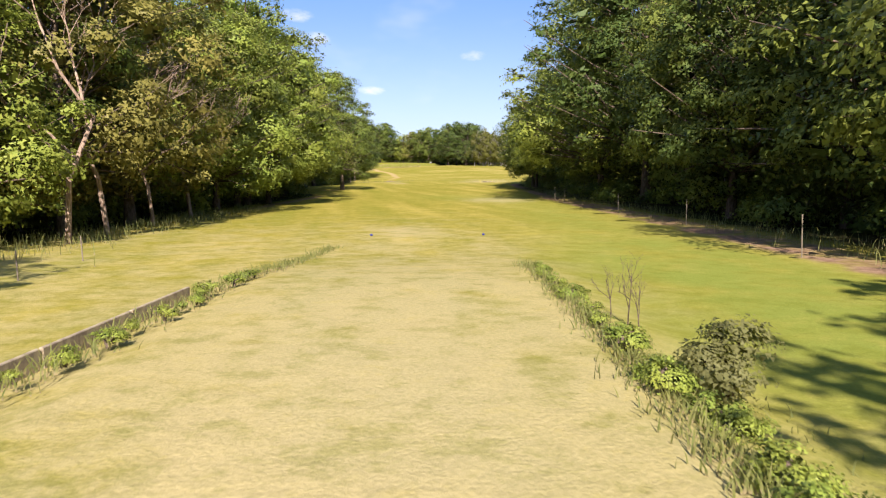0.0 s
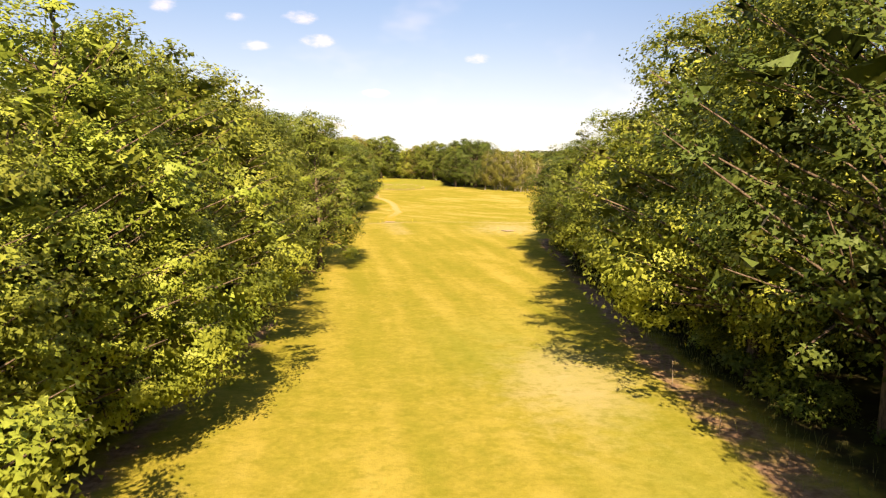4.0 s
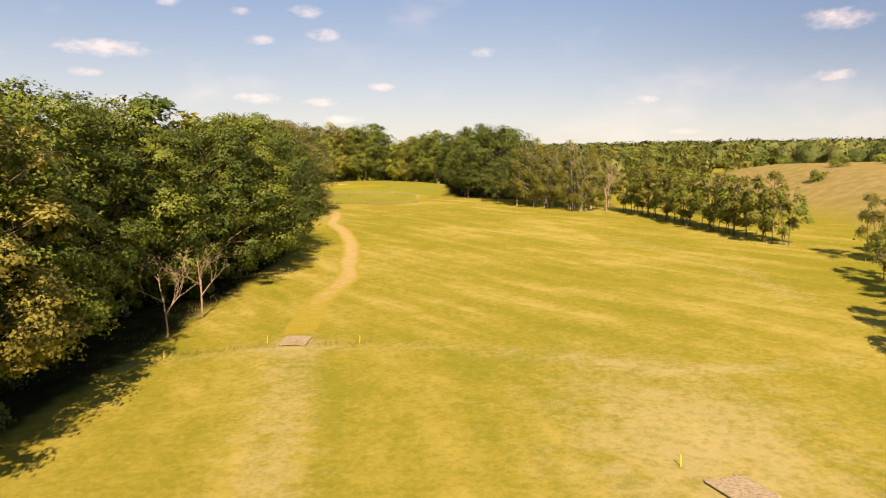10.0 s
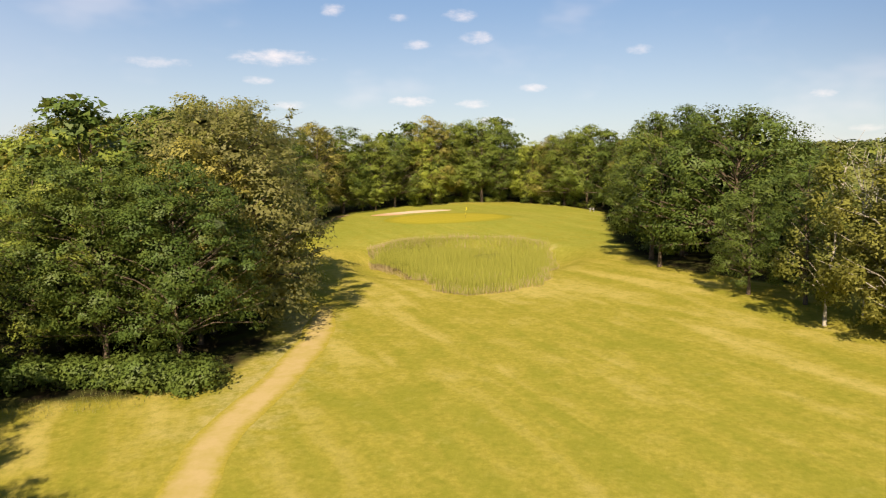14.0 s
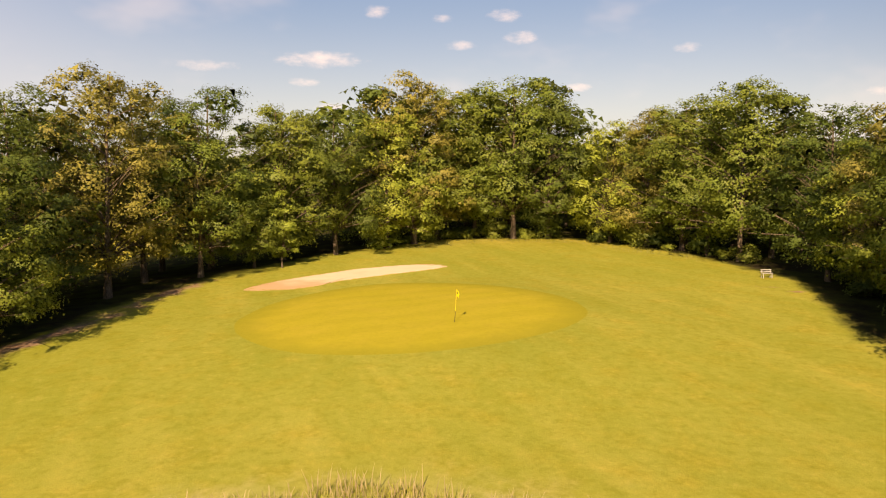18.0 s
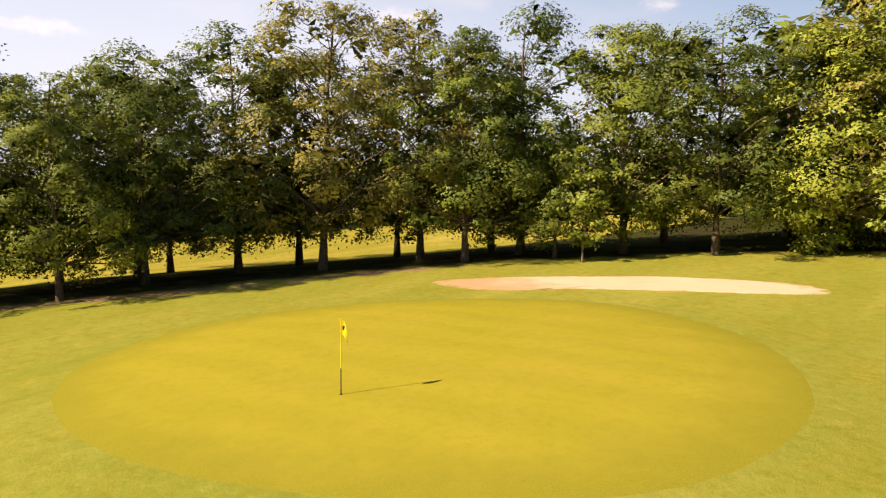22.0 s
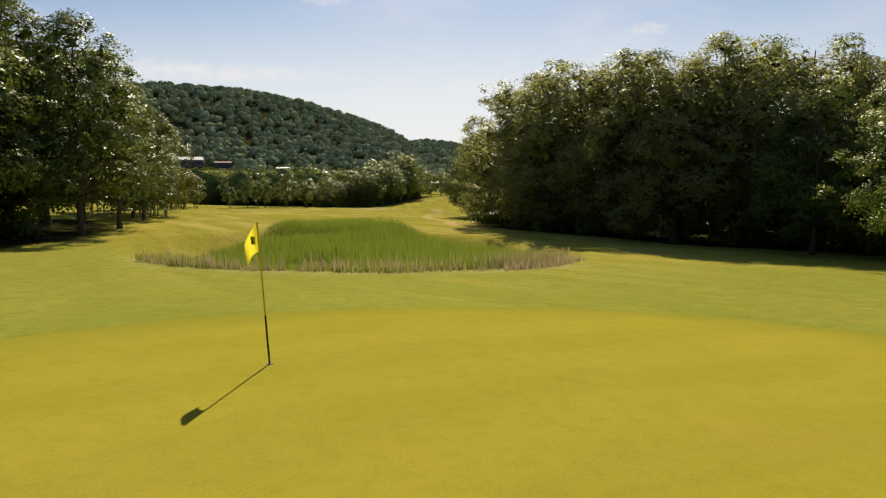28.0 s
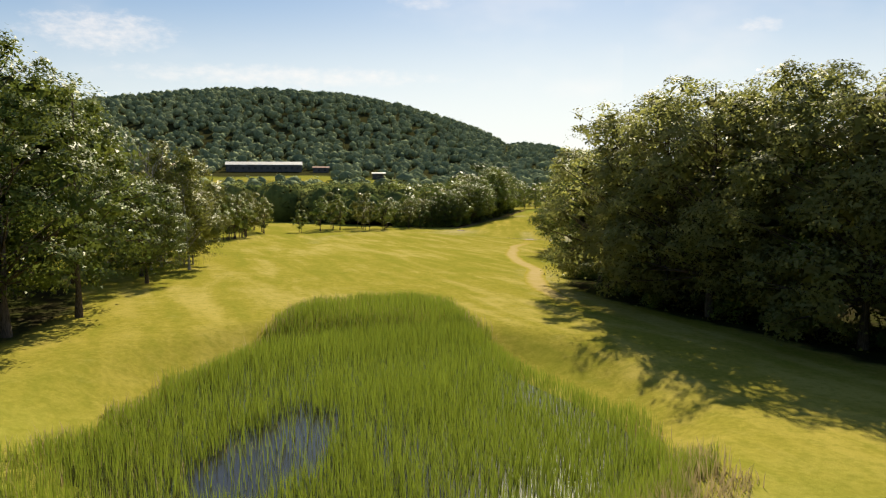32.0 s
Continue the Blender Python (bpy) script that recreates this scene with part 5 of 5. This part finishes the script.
# rough grass along the woods and the tee
spots = []
for line, spread, count in [([(-11.6, 8), (-12, 30), (-12.4, 45)], 1.0, 3000), ([(11, 14), (11.3, 60), (12.3, 85), (14, 115)], 0.9, 3200), ([(-38, 238), (-27, 244)], 0.9, 700),
                            ([(-44, 374), (-37, 383), (-26, 384), (-12, 373)], 1.0, 1500), ([(-22.5, 165), (-23, 200)], 1.0, 500), ([(12, 266), (19, 247), (24, 241), (37, 200)], 1.3, 900),
                            ([(-20, 162), (-13.5, 164), (-7, 164.2)], 0.35, 500)]:
    p = np.array(line, float)
    t = rng.uniform(0, len(p) - 1, count)
    q = np.stack([np.interp(t, range(len(p)), p[:, k]) for k in (0, 1)], -1)
    spots.append(q + rng.normal(0, spread, q.shape))
spots = np.concatenate(spots)
blades("rough_grass", spots, rng.uniform(0.12, 0.5, len(spots)), 0.012, WEEDS, 0.5, "tall uncut grass along the wood's edge", "grass")
spots = []
for line, spread, count in [([(-3.62, 4), (-3.45, 12.5), (-3.1, 20)], 0.13, 1500), ([(1.8, 3), (1.8, 15)], 0.16, 1700), ([(2.2, 3), (2.1, 7)], 0.3, 900)]:
    p = np.array(line, float)
    t = rng.uniform(0, len(p) - 1, count)
    q = np.stack([np.interp(t, range(len(p)), p[:, k]) for k in (0, 1)], -1)
    spots.append(q + rng.normal(0, spread, q.shape))
spots = np.concatenate(spots)
blades("tee_weeds", spots, rng.uniform(0.05, 0.19, len(spots)), 0.01, WEEDS, 0.8, "weeds growing along the edges of the tee", "weeds")

# ---------------------------------------------------------------- small built things
def part(name, bm, mat, parent, label=""):
    me = bpy.data.meshes.new(name)
    bm.to_mesh(me)
    bm.free()
    me.materials.append(mat)
    ob = new(name, me)
    ob.parent = parent
    return tagged(ob, label) if label else ob


def rod(r0, r1, z0, z1, sides=8, x=0.0, y=0.0):
    bm = bmesh.new()
    bmesh.ops.create_cone(bm, cap_ends=True, segments=sides, radius1=r0, radius2=r1, depth=z1 - z0, matrix=Matrix.Translation((x, y, (z0 + z1) / 2)))
    return bm


def block(sx, sy, sz, x=0.0, y=0.0, z=0.0, bevel=0.0):
    bm = bmesh.new()
    bmesh.ops.create_cube(bm, size=1, matrix=Matrix.Translation((x, y, z)) @ Matrix.Diagonal((sx, sy, sz, 1)))
    if bevel:
        bmesh.ops.bevel(bm, geom=bm.edges[:], offset=bevel, segments=1, affect="EDGES")
    return bm


def flagstick():
    x, y = -28.5, 337.0
    root = new("flagstick")
    root.matrix_basis = pose(x, y, float(land(x, y)) + 0.02, 0, 3.5, 0)
    part("lower_pole", rod(0.016, 0.014, -0.1, 0.75, 10), BLACK, root, "black lower half of the pole")
    part("upper_pole", rod(0.013, 0.011, 0.75, 2.16, 10), YELLOW, root, "yellow upper half of the pole")
    cup = bmesh.new()
    bmesh.ops.create_circle(cup, cap_ends=True, segments=20, radius=0.054, matrix=Matrix.Translation((0, 0, 0.006)))
    part("cup", cup, BLACK, root, "dark hole in the turf")
    bm = bmesh.new()
    grid = {}
    for i in range(9):
        for j in range(7):
            u, v = i / 8, j / 6
            grid[i, j] = bm.verts.new((0.012 + 0.2 * u, 0.05 * math.sin(5 * u + 1.5 * v) * u, 2.13 - 0.42 * v * (1 - 0.15 * u) - 0.3 * u * u))
    for i in range(8):
        for j in range(6):
            bm.faces.new((grid[i, j], grid[i + 1, j], grid[i + 1, j + 1], grid[i, j + 1]))
    cloth = part("flag", bm, CLOTH, root, "limp yellow flag")
    cloth.rotation_euler.z = 0.9
    bm = block(0.07, 0.006, 0.12, 0.09, 0.0, 1.9)
    mark = part("emblem", bm, BLACK, root, "dark emblem on the flag")
    mark.rotation_euler.z = 0.9
    tagged(root, "yellow flag on a thin pole in the hole", "flagstick")


flagstick()


def stake(x, y, height, mat, label, r=0.035):
    root = new("stake")
    root.matrix_basis = pose(x, y, float(land(x, y)), random.uniform(-3, 3), random.uniform(-3, 3), random.uniform(0, 90))
    bm = rod(r, r * 0.9, -0.15, height, 6)
    bmesh.ops.bevel(bm, geom=[e for e in bm.edges if min(v.co.z for v in e.verts) > height - 0.01], offset=r * 0.3, segments=1, affect="EDGES")
    part("post", bm, mat, root)
    tagged(root, label, "stake", "stakes")


for x, y in [(8.7, 17.3), (9.7, 28.6), (9.4, 38.5), (8.8, 52), (9.1, 58.4), (-8.6, 17), (-8.2, 13.7)]:
    stake(x, y, 1.05 if x > 0 else 0.6, STAKE, "thin pale wooden stake at the edge of the rough", 0.017)
for x, y in [(-13.9, 165), (7.4, 144.6), (-19.5, 161.5), (-7.6, 164.5), (9.5, 138.6)]:
    stake(x, y, 0.5, YELLOW, "short yellow painted hazard stake in the grass", 0.022)


def bench(x, y, turn):
    root = new("bench")
    root.matrix_basis = pose(x, y, float(land(x, y)), 0, 0, turn)
    for k in range(3):
        part("slat", block(1.0, 0.11, 0.03, 0, -0.13 + 0.13 * k, 0.45, 0.006), WHITE, root)
    for k in range(2):
        part("back_slat", block(1.0, 0.03, 0.08, 0, 0.22, 0.58 + 0.16 * k, 0.006), WHITE, root)
    for s in (-0.4, 0.4):
        part("front_leg", block(0.06, 0.06, 0.44, s, -0.13, 0.21, 0.005), WHITE, root)
        part("rear_leg", block(0.05, 0.05, 0.8, s, 0.19, 0.39, 0.005), WHITE, root)
    tagged(root, "small white slatted bench at the edge of the trees", "bench")


bench(-6.2, 362.4, 20)


def footbridge(x, y, turn, length, width):
    root = new("footbridge")
    root.matrix_basis = pose(x, y, float(land(x, y)) + 0.03, 0, 0, turn)
    count = int(width / 0.16)
    for i in range(count):
        part("plank", block(length, 0.14, 0.05, 0, (i - count / 2) * 0.16, 0.06, 0.006), WOOD, root)
    for s in (-0.4, 0.4):
        part("beam", block(0.12, width + 0.2, 0.1, s * length, 0, 0.0), WOOD, root)
    tagged(root, "weathered plank footbridge over a ditch", "footbridge", "footbridges")


footbridge(-12.0, 165.2, 0, 1.8, 2.4)
footbridge(8.9, 142.6, 20, 1.7, 2.0)


def tee_edge():
    root = new("tee_edging")
    root.matrix_basis = pose(-4.0, 8.0, float(land(-4.6, 8.5)) + 0.09, 0, 0, -1.2)
    for i in range(4):
        part("board", block(0.05, 1.96, 0.24, random.uniform(-0.02, 0.02), -4 + 2 * i, 0.1, 0.008), WOOD, root)
    tagged(root, "weathered timber edging along the tee", "edging")


tee_edge()


def tee_marker(x, y):
    root = new("tee_marker")
    root.matrix_basis = pose(x, y, float(land(x, y)))
    bm = bmesh.new()
    bmesh.ops.create_uvsphere(bm, u_segments=12, v_segments=8, radius=0.05, matrix=Matrix.Translation((0, 0, 0.035)) @ Matrix.Diagonal((1, 1, 0.8, 1)))
    part("ball", bm, BLUE, root)
    part("peg", rod(0.012, 0.012, -0.05, 0.03, 6), BLACK, root)
    tagged(root, "small blue tee marker on the grass", "tee marker", "tee markers")


tee_marker(-2.4, 23.9)
tee_marker(1.35, 24.0)

# shrubs on the tee's side
TEE_BUSH = Stock([lambda: make_bush("tee_shrub", 81, 0.85, 0.34, 2600, 0.034, LEAF_WILLOW, "grey-green shrub beside the tee"),
                  lambda: make_bush("weed_clump", 82, 0.3, 0.32, 900, 0.034, LEAF_FRESH, "leafy weeds beside the tee")])
TEE_BUSH.plant(2.5, 6.1, 1.2, which=0)
for i in range(17):
    f = (i + random.random()) / 17
    TEE_BUSH.plant(-3.66 + 0.25 * f + random.uniform(-0.1, 0.1), 4.5 + 8.5 * f, random.uniform(0.25, 0.6), which=1, group="weeds beside the tee")
for i in range(30):
    f = (i + random.random()) / 30
    TEE_BUSH.plant(1.95 + random.uniform(-0.15, 0.25) - 0.1 * f, 3.2 + 11 * f ** 1.4, random.uniform(0.4, 1.0) * (1 - 0.4 * f), which=1, group="weeds beside the tee")
STALK = Stock([lambda: make_bare_tree("dry_weed", 74, 11, "thin dry weed stalk beside the tee", 0.3, 3, BARK)])
for x, y, s in [(2.3, 8.8, 0.1), (2.15, 9.1, 0.075), (2.35, 8.5, 0.08)]:
    STALK.plant(x, y, s, group="dry weed stalks")


def shed(x, y, length, depth, height, turn, roof, label):
    root = new("warehouse" if "warehouse" in label else "house")
    root.matrix_basis = pose(x, y, float(land(x, y)), 0, 0, turn)
    part("wall", block(length, depth, height, 0, 0, height / 2), WALL, root)
    bm = bmesh.new()
    prof = [(-depth / 2 - 1, height), (0, height + depth * 0.14), (depth / 2 + 1, height), (depth / 2 + 1, height + 0.6), (0, height + depth * 0.14 + 0.6), (-depth / 2 - 1, height + 0.6)]
    rows = [[bm.verts.new((sx * (length / 2 + 1), a, b)) for a, b in prof] for sx in (-1, 1)]
    for i in range(6):
        bm.faces.new((rows[0][i], rows[0][(i + 1) % 6], rows[1][(i + 1) % 6], rows[1][i]))
    for r in rows:
        bm.faces.new(r)
    bmesh.ops.recalc_face_normals(bm, faces=bm.faces[:])
    part("roof", bm, roof, root)
    for i in range(int(length / 8)):
        part("window", block(3.5, 0.3, height * 0.35, -length / 2 + 5 + i * 8, depth / 2 + 0.1, height * 0.55), GLASS, root)
    tagged(root, label, "building", "distant buildings")


def shed_afar(k, depth, height, roof, label):
    b, far, wide = BUILDINGS[k]
    x, y = afar(b, far)
    shed(x, y, 2 * far * math.tan(radians(wide / 2)), depth, height, b - 180, roof, label)


shed_afar(0, 30, 9, ROOF_PALE, "long dark warehouse with a pale roof below the ridge")
shed_afar(1, 10, 6, ROOF_PALE, "low house with a pale roof among trees")
shed_afar(2, 10, 6, ROOF_RED, "house with a red tiled roof among trees")
shed_afar(3, 12, 6, ROOF_PALE, "low house with a pale roof among trees")
shed_afar(4, 10, 6, ROOF_PALE, "low house with a pale roof among trees")
shed_afar(5, 12, 7, ROOF_RED, "house with a red tiled roof among trees")
shed_afar(6, 12, 7, ROOF_RED, "house with a red tiled roof among trees")
shed_afar(7, 10, 6, ROOF_PALE, "low house with a pale roof among trees")
